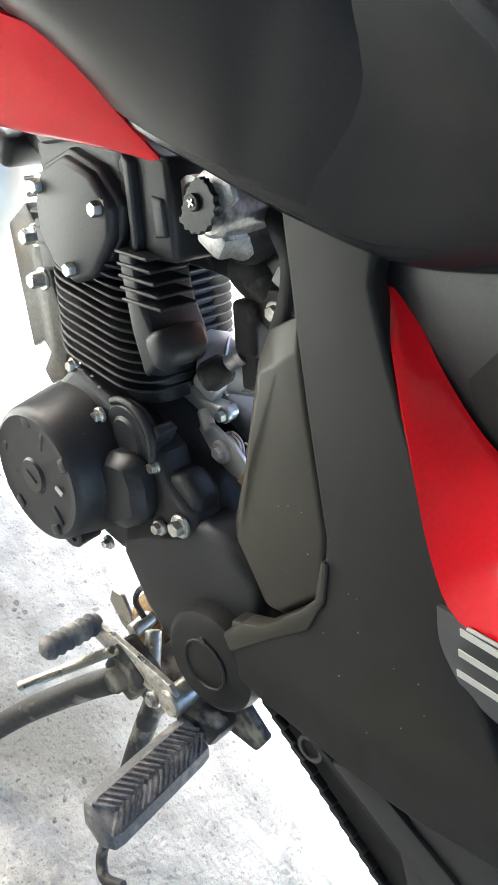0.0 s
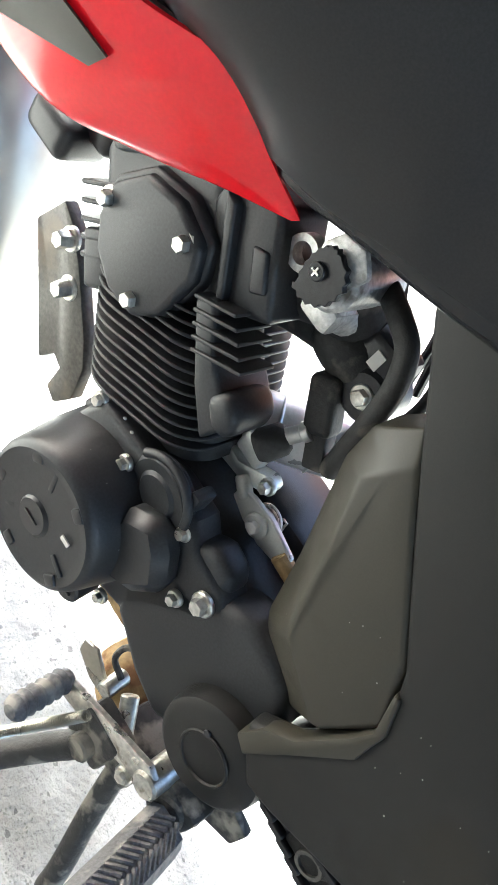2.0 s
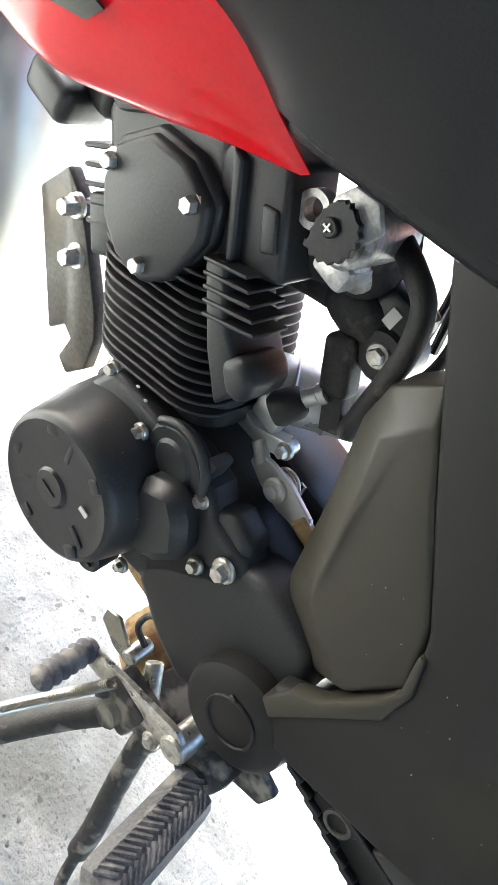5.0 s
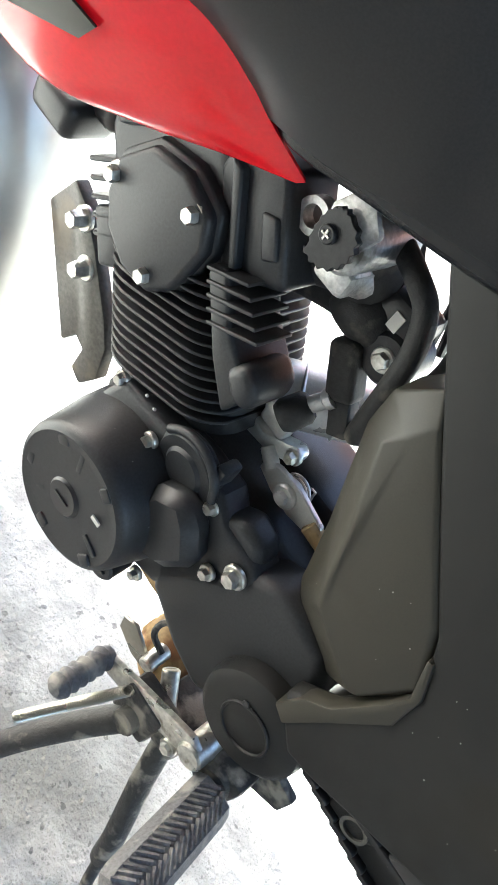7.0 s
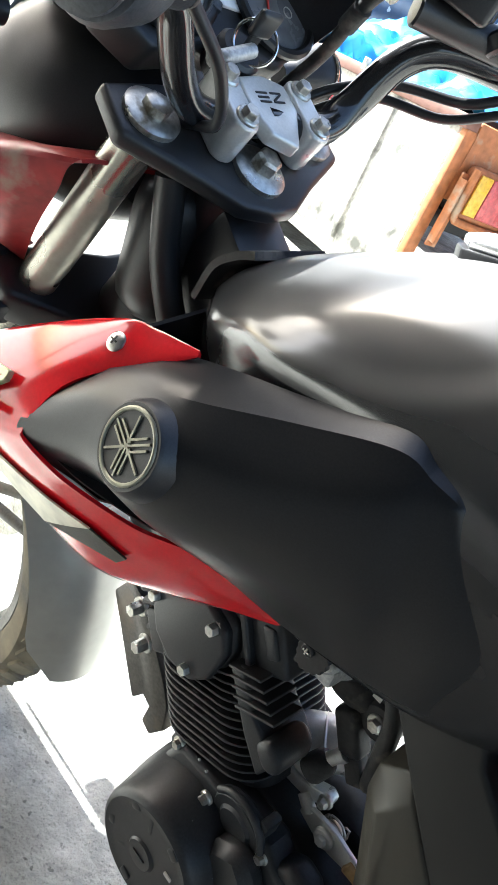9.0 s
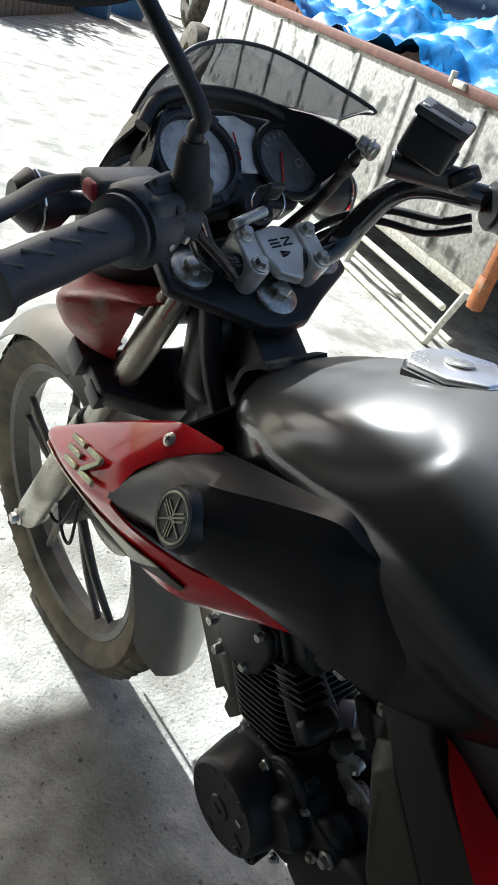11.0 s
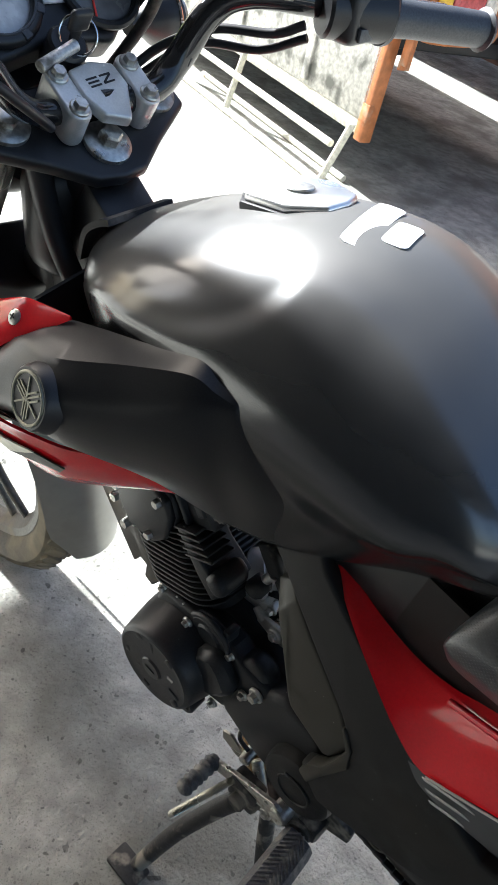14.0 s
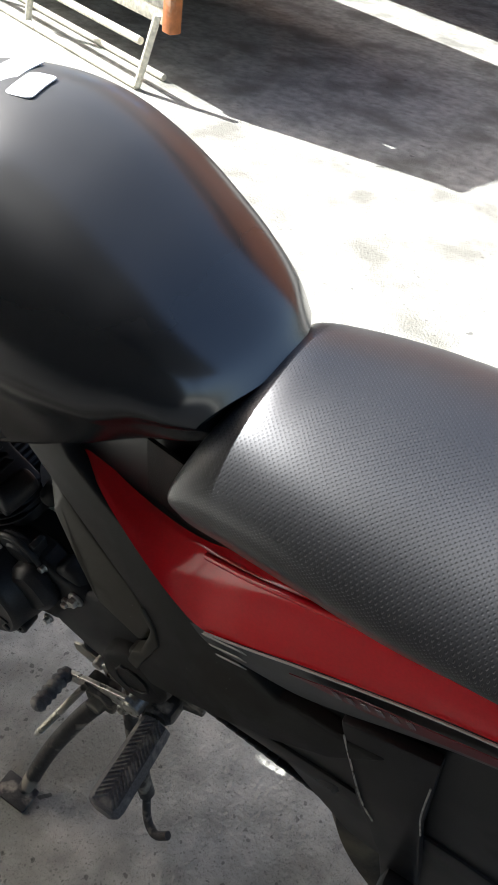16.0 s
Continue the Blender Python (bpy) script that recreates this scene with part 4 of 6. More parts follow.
part("cable_end", rod((0.342, -0.014, 0.457), (0.362, -0.010, 0.452), 0.007, 14), RUST, lev)
part("clutch_cable", tube([(0.36, -0.010, 0.452), (0.40, 0.0, 0.44), (0.42, 0.03, 0.50)], 0.004, 5, 8), BLACK, bike)
for pts in ([(0.20, 0.03, 0.66), (0.25, 0.03, 0.68), (0.31, 0.03, 0.67)], [(0.25, 0.05, 0.66), (0.285, 0.05, 0.63), (0.30, 0.05, 0.58)], [(0.30, 0.02, 0.665), (0.30, 0.03, 0.63), (0.31, 0.04, 0.59)], [(0.236, 0.04, 0.645), (0.250, 0.04, 0.632), (0.272, 0.04, 0.604)], [(0.228, 0.04, 0.636), (0.240, 0.04, 0.622), (0.260, 0.04, 0.596)]):
    part("wire", tube(pts, 0.0035, 5, 8), BLACK, bike)
part("frame_rail", tube([(0.02, -0.02, 0.78), (0.10, -0.03, 0.72), (0.22, -0.03, 0.70), (0.34, -0.03, 0.68), (0.42, -0.03, 0.56), (0.46, -0.02, 0.42), (0.45, 0, 0.30)], 0.016, 6, 14), DARK, bike)
part("frame_rail", tube([(0.02, 0.04, 0.78), (0.10, 0.06, 0.72), (0.22, 0.07, 0.70), (0.34, 0.07, 0.68), (0.42, 0.07, 0.56), (0.46, 0.07, 0.42), (0.45, 0.05, 0.30)], 0.016, 6, 14), DARK, bike)
# dark plate added to close the bright gap behind the engine top
part("engine_filler", plate([(0.12, 0.60), (0.20, 0.625), (0.235, 0.655), (0.275, 0.675), (0.33, 0.685), (0.33, 0.74), (0.12, 0.74)], 0.05, 0.056, 0.002, 1), DARK, bike)
part("bracket", plate([(0.22, 0.665), (0.25, 0.69), (0.31, 0.685), (0.28, 0.66), (0.25, 0.655)], 0.0, 0.005, 0.001, 1), DARK, bike)

# foot peg, gear pedal, stands
plug = part("pivot_cap", join(turned((0.427, -0.04, 0.351), (0.428, -0.082, 0.352), [(0, 0.046), (0.7, 0.046), (0.9, 0.044), (1, 0.038)], 40), tube([(0.428 + 0.0215 * math.cos(a), -0.0825, 0.352 + 0.0215 * math.sin(a)) for a in [2 * math.pi * i / 30 for i in range(30)]], 0.0016, 1, 6, False, True)), PANEL, bike, "round dusty black pivot cap")
part("pivot_dot", rod((0.415, -0.082, 0.372), (0.415, -0.084, 0.372), 0.003, 10), BLACK, plug)
def peg_section(k, w, h, cut):
    c = Vector((0.458, -0.080, 0.262)) + Vector((0.009, -0.112, 0.010)) * k
    return [c + Vector(q) for q in ((-w, 0, 0), (-w + cut, 0, h * 0.55), (0, 0, h * 0.62), (w - cut, 0, h * 0.55), (w, 0, 0), (w - cut, 0, -h), (-w + cut, 0, -h))]


PEG_ROWS = [(-0.02, 0.013, 0.012, 0.004), (0.0, 0.020, 0.017, 0.006), (0.08, 0.0215, 0.018, 0.007), (0.9, 0.0225, 0.019, 0.007), (0.97, 0.021, 0.018, 0.008), (1.0, 0.016, 0.013, 0.007)]
peg = part("foot_peg", bevelled(grid([peg_section(*r) for r in PEG_ROWS], closed_v=True, caps=True), 0.0015, 2, 20), MUDRIB, bike, "muddy rubber foot peg with chevron ribs")
for k in range(17):
    q = 0.03 + 0.054 * k
    c = Vector((0.458, -0.080, 0.262)) + Vector((0.009, -0.112, 0.010)) * q
    for sx in (-1, 1):
        part("peg_rib", tube([c + Vector((sx * 0.0015, 0.004, 0.0118)), c + Vector((sx * 0.0140, -0.008, 0.0105))], (0.0022, 0.0018), 1, 6, False), MUDRIB, peg)
part("peg_mount", join(rod((0.44, -0.02, 0.255), (0.45, -0.075, 0.256), 0.019, 18), box(0.452, -0.055, 0.262, 0.04, 0.03, 0.03, 0.006)), MUDDY, bike)
pedal = part("gear_pedal", join(plate([(0.311, 0.234), (0.315, 0.245), (0.365, 0.267), (0.414, 0.287), (0.428, 0.282), (0.430, 0.264), (0.380, 0.243), (0.325, 0.226)], -0.084, -0.078, 0.0012, 2), rod((0.424, -0.045, 0.270), (0.424, -0.087, 0.270), 0.013, 22), hexbolt((0.409, -0.084, 0.248), LEFT, 0.006, 0.005)), STEEL, bike, "worn zinc gear pedal")
part("pedal_rubber", turned((0.320, -0.080, 0.243), (0.322, -0.142, 0.254), [(0, 0.008)] + [(0.06 + 0.075 * k, 0.0115 if k % 2 else 0.0092) for k in range(12)] + [(0.95, 0.010), (1, 0.006)], 18), MUDRIB, pedal)
part("pedal_rod", rod((0.395, -0.07, 0.235), (0.36, -0.05, 0.262), 0.008, 12), STEEL, pedal)
part("stand_tab", plate([(0.297, 0.238), (0.312, 0.246), (0.345, 0.226), (0.35, 0.214), (0.325, 0.212), (0.30, 0.222)], -0.046, -0.042, 0.001, 1), FORK, bike, "yellowed metal tab")
part("tab_bolt", rod((0.342, -0.03, 0.238), (0.344, -0.055, 0.236), 0.008, 14), STEEL, bike)
stand = part("side_stand", join(tube([(0.372, -0.082, 0.222), (0.352, -0.105, 0.185), (0.325, -0.14, 0.12), (0.305, -0.175, 0.045), (0.300, -0.185, 0.022)], (0.013, 0.0105), 6, 14), box(0.372, -0.075, 0.235, 0.045, 0.025, 0.05, 0.006), rod((0.372, -0.055, 0.228), (0.372, -0.098, 0.228), 0.012, 18)), MUDDY, bike, "muddy black side stand, folded out")
part("stand_foot", box(0.293, -0.193, 0.0275, 0.055, 0.035, 0.010, 0.004), MUDDY, stand)
part("stand_spring", tube([(0.355 - 0.04 * k / 480 + 0.0042 * math.cos(k * 0.7), -0.09 - 0.055 * k / 480 + 0.0042 * math.sin(k * 0.7), 0.256 - 0.085 * k / 480) for k in range(481)], 0.0011, 1, 5, False), FORK, stand)
centre = part("centre_stand", join(tube([(0.40, -0.06, 0.225), (0.42, -0.08, 0.17), (0.445, -0.10, 0.11), (0.455, -0.105, 0.07)], 0.011, 5, 12), tube([(0.455, -0.105, 0.07), (0.47, -0.125, 0.045), (0.49, -0.135, 0.04), (0.508, -0.13, 0.055)], 0.006, 5, 10), box(0.395, -0.04, 0.225, 0.05, 0.07, 0.03, 0.006)), MUDDY, bike, "muddy black stand leg with a hooked foot lever")
part("stand_plate", plate([(0.41, 0.26), (0.45, 0.30), (0.50, 0.29), (0.50, 0.265), (0.46, 0.245)], -0.045, -0.035, 0.003, 2), MUDDY, bike)
part("engine_guard", tube([(0.36, -0.03, 0.28), (0.33, -0.045, 0.29), (0.328, -0.05, 0.27), (0.345, -0.05, 0.262)], 0.003, 5, 8), MUDDY, bike)

# swing arm, chain, rear wheel and the rear bracket
arm = part("swing_arm", join(plate([(0.46, 0.385), (0.50, 0.405), (0.56, 0.40), (0.62, 0.38), (0.99, 0.325), (1.0, 0.285), (0.62, 0.318), (0.50, 0.345), (0.47, 0.352)], -0.055, -0.028, 0.006, 2), plate([(0.46, 0.35), (0.50, 0.365), (0.62, 0.36), (0.99, 0.325), (1.0, 0.285), (0.62, 0.305), (0.50, 0.30)], 0.06, 0.09, 0.006, 2)), PANEL, bike)
part("arm_bolt", join(turned((0.524, -0.053, 0.362), (0.524, -0.0575, 0.362), [(0, 0.0115), (1, 0.0105)], 24), hexbolt((0.524, -0.0575, 0.362), LEFT, 0.0065, 0.002, False)), CASTING, arm)
part("arm_boss", plate([(0.503, 0.352), (0.498, 0.380), (0.516, 0.398), (0.545, 0.396), (0.549, 0.383), (0.535, 0.352)], -0.060, -0.05, 0.003, 2), PANEL, arm)
part("boss_ring", ring((0.526, -0.061, 0.362), [(0.0085, -0.001), (0.0115, -0.001), (0.0115, 0.002), (0.0085, 0.002)], 28), CASTING, arm, "worn bright washer")
part("arm_bolt", hexbolt((0.567, -0.058, 0.398), LEFT, 0.006, 0.003), DARK, arm)
part("arm_flange", plate([(0.549, 0.386), (0.606, 0.396), (0.66, 0.392), (0.66, 0.386), (0.606, 0.389), (0.551, 0.379)], -0.061, -0.052, 0.001, 1), PANEL, arm)
part("arm_cover", plate([(0.552, 0.392), (0.565, 0.455), (0.62, 0.47), (0.70, 0.45), (0.70, 0.40), (0.61, 0.398)], -0.0585, -0.05, 0.003, 2), PANEL, arm)
part("wire", tube([(0.551, -0.063, 0.391), (0.556, -0.064, 0.402), (0.563, -0.064, 0.410), (0.5615, -0.064, 0.430), (0.563, -0.064, 0.459)], 0.0012, 4, 6), STEEL, arm, "thin bare wire")
link = plate([(-0.0065, 0.0035), (0.0065, 0.0035), (0.0085, 0), (0.0065, -0.0035), (-0.0065, -0.0035), (-0.0085, 0)], -0.0035, 0.0035, 0.0012, 1)
linkme = part("chain_link", link, DARK, bike)
chain_path = [Vector((0.445 + 0.0128 * k, -0.060, 0.3625 - 0.0026 * k)) for k in range(1, 40)] + [Vector((0.48 + 0.013 * k, -0.066, 0.385 - 0.0003 * k)) for k in range(36)]
linkme.location = chain_path[0]
for p in chain_path[1:]:
    o = new("chain_link", linkme.data)
    o.parent, o.location = bike, p
part("chain_guard", plate([(0.54, 0.40), (0.98, 0.385), (0.98, 0.40), (0.80, 0.425), (0.56, 0.425)], -0.08, -0.05, 0.003, 2), BLACK, bike)
part("inner_cover", plate([(0.48, 0.56), (0.72, 0.64), (0.90, 0.68), (0.90, 0.60), (0.74, 0.50), (0.62, 0.40), (0.52, 0.36), (0.47, 0.40)], -0.045, -0.03, 0.004, 2), BLACK, bike)
part("rear_hugger", plate([(0.57, 0.55), (0.75, 0.62), (0.98, 0.69), (1.02, 0.42), (0.80, 0.29), (0.70, 0.31), (0.60, 0.40)], -0.076, -0.062, 0.006, 2), BLACK, bike)
bracket = part("rear_bracket", join(plate([(0.655, 0.575), (0.735, 0.60), (0.752, 0.47), (0.778, 0.36), (0.790, 0.29), (0.755, 0.28), (0.735, 0.36), (0.690, 0.46)], -0.092, -0.080, 0.003, 2), box(0.766, -0.095, 0.315, 0.03, 0.03, 0.05, 0.005)), DARK, bike, "black rear foot rest bracket")
part("bracket_edge", tube([(0.662, -0.0935, 0.560), (0.672, -0.0935, 0.53), (0.697, -0.0935, 0.46), (0.715, -0.0935, 0.43)], 0.0009, 4, 6), STEEL, bracket, "bare metal edge")
part("bracket_edge", tube([(0.738, -0.0935, 0.56), (0.745, -0.0935, 0.50), (0.754, -0.0935, 0.465)], 0.0009, 4, 6), STEEL, bracket)
part("bracket_bolt", rod((0.766, -0.108, 0.312), (0.766, -0.113, 0.312), 0.006, 16), STEEL, bracket)
part("rear_peg", rod((0.77, -0.1, 0.30), (0.78, -0.19, 0.31), 0.013, 16), RUBBER, bracket)
part("shock", join(rod((0.80, -0.035, 0.36), (0.83, -0.035, 0.68), 0.017, 18), tube([(0.805 + 0.02 * k / 160 + 0.03 * math.cos(k * 0.4), -0.03 + 0.025 * math.sin(k * 0.4), 0.40 + 0.24 * k / 160) for k in range(161)], 0.005, 1, 6, False)), DARK, bike)

# specks of dust and chipped paint on the cover and the panel
rng_speck = random.Random(11)
SPECK = material("pale dust speck", (0.28, 0.28, 0.26), 0.8, bump=0, vary=0.1)


def specks(n, place):
    bms = []
    for _ in range(n):
        p, way = place(rng_speck)
        r = rng_speck.uniform(0.0003, 0.0008)
        bms.append(turned(p, p + way * 0.0004, [(0, r * rng_speck.uniform(0.6, 1.0)), (1, r * 0.7)], 6))
    return join(*bms)


def on_cover(g):
    a, d = g.uniform(0.3, 2.6), g.uniform(0.1, 0.8)
    r = 0.070 - 0.010 * d
    w = Vector((math.cos(a), -0.15, math.sin(a))).normalized()
    return Vector((0.221 + r * math.cos(a), -0.035 - 0.073 * d, 0.365 + r * math.sin(a))), w


def on_panel(g):
    x, z = g.uniform(0.47, 0.56), g.uniform(0.43, 0.54)
    return Vector((x, -0.0632 + panel_y(x, z), z)), LEFT


def on_box(g):
    x, z = g.uniform(0.37, 0.44), g.uniform(0.49, 0.55)
    return Vector((x, -0.0636 + panel_y(x, z), z)), LEFT


part("dust_specks", specks(22, on_cover), SPECK, mag)
part("dust_specks", specks(11, on_panel), SPECK, bike)
part("dust_specks", specks(9, on_box), SPECK, bike)

# front wheel
AXLE = Vector((-0.375, 0.0, 0.312))


def wheel(c, name, R, w, drum):
    rim = part(name, join(ring(c, [(R - 0.075, -w * 0.55), (R - 0.062, -w * 0.62), (R - 0.055, -w * 0.5), (R - 0.07, 0), (R - 0.055, w * 0.5), (R - 0.062, w * 0.62), (R - 0.075, w * 0.55), (R - 0.09, 0)], 64),
                          turned(c + Vector((0, -0.045, 0)), c + Vector((0, 0.045, 0)), [(0, 0.022), (0.2, 0.036), (0.8, 0.036), (1, 0.022)], 28)), CASTING, bike, "dusty brown grey cast wheel")
    part("tyre", ring(c, [(R - 0.066, -w * 0.5), (R - 0.045, -w * 0.92), (R - 0.022, -w), (R - 0.007, -w * 0.72), (R, -w * 0.3), (R, w * 0.3), (R - 0.007, w * 0.72), (R - 0.022, w), (R - 0.045, w * 0.92), (R - 0.066, w * 0.5)], 96), TYRE, rim, "dusty worn tyre with grooves")
    for k in range(0 if drum else 54):
        a = 2 * math.pi * k / 54
        m = Matrix.Translation(c) @ Matrix.Rotation(-a, 4, "Y") @ Matrix.Translation((R - 0.0065, -w * 0.66, 0)) @ Matrix.Rotation(-0.75, 4, "Z") @ Matrix.Rotation(-0.35, 4, "X")
        part("tread_block", moved(box(0, 0, 0, 0.010, w * 0.62, 0.021, 0), m), TYRE, rim)
    for k in range(5):
        a = radians(72 * k + 20)
        for off in (-7, 7):
            p0 = c + Vector((0.03 * math.cos(a), 0, 0.03 * math.sin(a)))
            b = a + radians(off)
            p1 = c + Vector(((R - 0.075) * math.cos(b), 0, (R - 0.075) * math.sin(b)))
            part("spoke", tube([p0, (p0 + p1) / 2 + Vector((0, -0.006, 0)), p1], (0.009, 0.0065), 3, 10), CASTING, rim)
    for k in range(44):
        a = 2 * math.pi * k / 44
        for s in (-1, 1):
            m = Matrix.Translation(c) @ Matrix.Rotation(-a - s * 0.02, 4, "Y") @ pose(R - 0.0025, s * w * 0.42, 0, 0, 0, s * 28)
            part("tread_block", moved(box(0, 0, 0, 0.007, w * 0.6, 0.026, 0.0015, 1), m), TYRE, rim)
    if drum:
        part("brake_drum", turned(c + Vector((0, -0.055, 0)), c + Vector((0, 0.03, 0)), [(0, 0.05), (0.1, 0.065), (0.9, 0.068), (1, 0.06)], 36), CASTING, rim)
    else:
        disc = ring(c + Vector((0, 0.058, 0)), [(0.075, -0.002), (0.118, -0.002), (0.118, 0.002), (0.075, 0.002)], 48)
        part("brake_disc", disc, STEEL, rim)
    return rim


wheel(AXLE, "front_wheel", 0.305, 0.043, False)
wheel(Vector((0.965, 0, 0.305)), "rear_wheel", 0.305, 0.052, True)


def fender(c, r, w, a0, a1, lift=0.0):
    rows = []
    for k in range(41):
        a = radians(a0 + (a1 - a0) * k / 40)
        end = min(1, min(k, 40 - k) / 5 + 0.55)
        rows.append([c + Vector(((r + lift * k / 40 - 9 * (y * end) ** 2) * math.cos(a), y * end, (r + lift * k / 40 - 9 * (y * end) ** 2) * math.sin(a))) for y in [-w + 2 * w * i / 12 for i in range(13)]])
    return thick(grid(rows), 0.003)


fen = part("front_fender", fender(AXLE, 0.332, 0.066, 142, -8, 0.03), SILVER, bike, "silver grey front fender")
for s in (-1, 1):
    part("fender_stay", plate([(-0.30, 0.58), (-0.22, 0.60), (-0.27, 0.45), (-0.33, 0.42)], s * 0.062, s * 0.066, 0.001, 1), DARK, fen)

part("sensor_cable", join(tube([(-0.29, -0.07, 0.56), (-0.30, -0.075, 0.46), (-0.285, -0.075, 0.36), (-0.255, -0.075, 0.345), (-0.24, -0.075, 0.40), (-0.235, -0.07, 0.52)], 0.0028, 6, 8), tube([(-0.33, -0.07, 0.47), (-0.34, -0.075, 0.40), (-0.32, -0.075, 0.35), (-0.28, -0.075, 0.37), (-0.25, -0.07, 0.44)], 0.0028, 6, 8)), RUBBER, bike, "thin looped black cables by the front wheel")

# fork
FD = Vector((-0.335, 0, -0.60)).normalized()
for s in (-1, 1):
    top = Vector((-0.038, s * 0.083, 0.905))
    leg = part("fork_leg", join(rod(top, top + FD * 0.42, 0.0175, 28)), FORK, bike, "dull grey fork tube")
    axl = Vector((AXLE.x + 0.0, s * 0.083, AXLE.z))
    part("slider", turned(top + FD * 0.33, axl + FD * 0.02, [(0, 0.022), (0.02, 0.0265), (0.9, 0.0265), (1, 0.02)], 28), FORK, leg)
    part("dust_seal", rod(top + FD * 0.322, top + FD * 0.342, 0.0235, 24), RUBBER, leg)
    part("axle_nut", hexbolt(axl + Vector((0, s * 0.025, 0)), (0, s, 0), 0.010, 0.012), STEEL, leg)

# yokes and clamps: u up the steering axis, f to the rear
U = -FD
FA = Vector((U.z, 0, -U.x))
FM = Matrix((FA, Vector((0, 1, 0)), U)).transposed().to_4x4()
FM.translation = (-0.006, 0.0, 0.893)
yoke = part("top_yoke", slab([(-0.062, -0.112), (-0.02, -0.115), (0.012, -0.062), (0.036, -0.028), (0.040, 0.0), (0.036, 0.028), (0.012, 0.062), (-0.02, 0.115), (-0.062, 0.112), (-0.07, 0.06), (-0.07, -0.06)], -0.022, -0.006, FM, 0.005, 3), BLACK, bike, "black top yoke with zinc bolts")
for y in (-0.083, 0.083):
    part("fork_cap", moved(join(turned((-0.036, y, -0.006), (-0.036, y, 0.001), [(0, 0.022), (0.6, 0.022), (1, 0.017)], 28), turned((-0.036, y, 0.001), (-0.036, y, 0.009), [(0, 0.0105), (0.8, 0.0105), (1, 0.008)], 6)), FM), STEEL, yoke, "zinc fork cap bolt")
part("stem_nut", moved(join(turned((0.004, 0.0, -0.006), (0.004, 0.0, 0.001), [(0, 0.023), (0.6, 0.023), (1, 0.019)], 32), turned((0.004, 0.0, 0.001), (0.004, 0.0, 0.012), [(0, 0.011), (0.8, 0.011), (1, 0.009)], 6)), FM), STEEL, yoke, "zinc stem nut and washer")
for y in (-0.032, 0.046):
    cl = part("bar_clamp", slab([(x, yy + y) for x, yy in rounded(0.029, 0.0115, 0.0105, 6)], -0.006, 0.030, FM @ Matrix.Translation((-0.030, 0, 0)), 0.003, 3), BRIGHT, bike, "silver handlebar clamp")
    for x in (-0.047, -0.012):
        part("clamp_bolt", moved(hexbolt((x, y, 0.031), (0, 0, 1), 0.0065, 0.007), FM), STEEL, cl)
emb = part("yoke_plate", slab([(-0.052, -0.018), (-0.058, 0.008), (-0.052, 0.031), (-0.028, 0.033), (0.008, 0.014), (-0.002, -0.010), (-0.024, -0.019)], 0.016, 0.029, FM, 0.003, 3), BRIGHT, bike, "silver cover plate with dark cut bars")
part("plate_bars", plain_logo(0.030, 0.010, FM @ pose(-0.036, 0.007, 0.0288, 0, 0, 96), 0.0008), DARK, emb)
part("lower_yoke", slab([(-0.075, -0.118), (-0.02, -0.118), (0.02, -0.05), (0.03, 0.0), (0.02, 0.05), (-0.02, 0.118), (-0.075, 0.118), (-0.06, 0.0)], -0.245, -0.205, FM, 0.008, 3), BLACK, bike, "black lower yoke")
part("yoke_ear", moved(join(box(-0.075, -0.115, -0.22, 0.035, 0.03, 0.045, 0.006), box(-0.03, -0.11, -0.235, 0.03, 0.02, 0.03, 0.004)), FM), BLACK, bike)
part("steering_head", moved(rod((0.002, 0, -0.26), (0.002, 0, -0.02), 0.032, 28), FM), BLACK, bike)
part("head_gusset", plate([(0.0, 0.86), (0.06, 0.82), (0.12, 0.74), (0.06, 0.66), (-0.05, 0.68), (-0.07, 0.74)], -0.03, 0.03, 0.006, 2), BLACK, bike)
part("rubber_gaiter", thick(loft([[Vector((x, y, z)) for y in (-0.055, -0.035, -0.015, 0.005, 0.02)] for x, z in ((0.02, 0.80), (0.03, 0.832), (0.050, 0.850), (0.066, 0.858))], 4, 4), 0.006), RUBBER, bike)
part("side_filler", thick(loft([[Vector((0.05, s_y, z)) for z in (0.70, 0.75, 0.79 + 0.2 * (s_y + 0.13))] for s_y in (-0.12, -0.09, -0.05)], 4, 4), 0.004), BLACK, bike)

# handlebar, grips, switches
bar = part("handlebar", tube([(-0.018, 0.0, 0.918), (-0.022, -0.055, 0.918), (-0.012, -0.09, 0.938), (0.012, -0.13, 0.985), (0.04, -0.17, 1.003), (0.085, -0.255, 0.998), (0.118, -0.34, 0.990)], 0.0112, 8, 16), GLOSS, bike, "glossy black steel handlebar")
part("bar_half", tube([(-0.018, 0.0, 0.918), (-0.022, 0.065, 0.918), (-0.025, 0.10, 0.940), (-0.012, 0.128, 0.985), (0.012, 0.155, 1.003), (0.055, 0.22, 1.0), (0.105, 0.34, 0.99)], 0.0138, 8, 18), GLOSS, bar)
GD = Vector((0.40, -0.90, -0.06)).normalized()
G0 = Vector((0.071, -0.227, 1.000))
grip = part("left_grip", join(turned(G0, G0 + GD * 0.125, [(0, 0.026), (0.03, 0.026), (0.05, 0.0175), (0.3, 0.0165), (0.55, 0.0172), (0.8, 0.0165), (0.93, 0.018), (0.95, 0.021), (0.99, 0.021), (1, 0.014)], 36)), GRIP, bike, "ribbed black rubber handlebar grip")
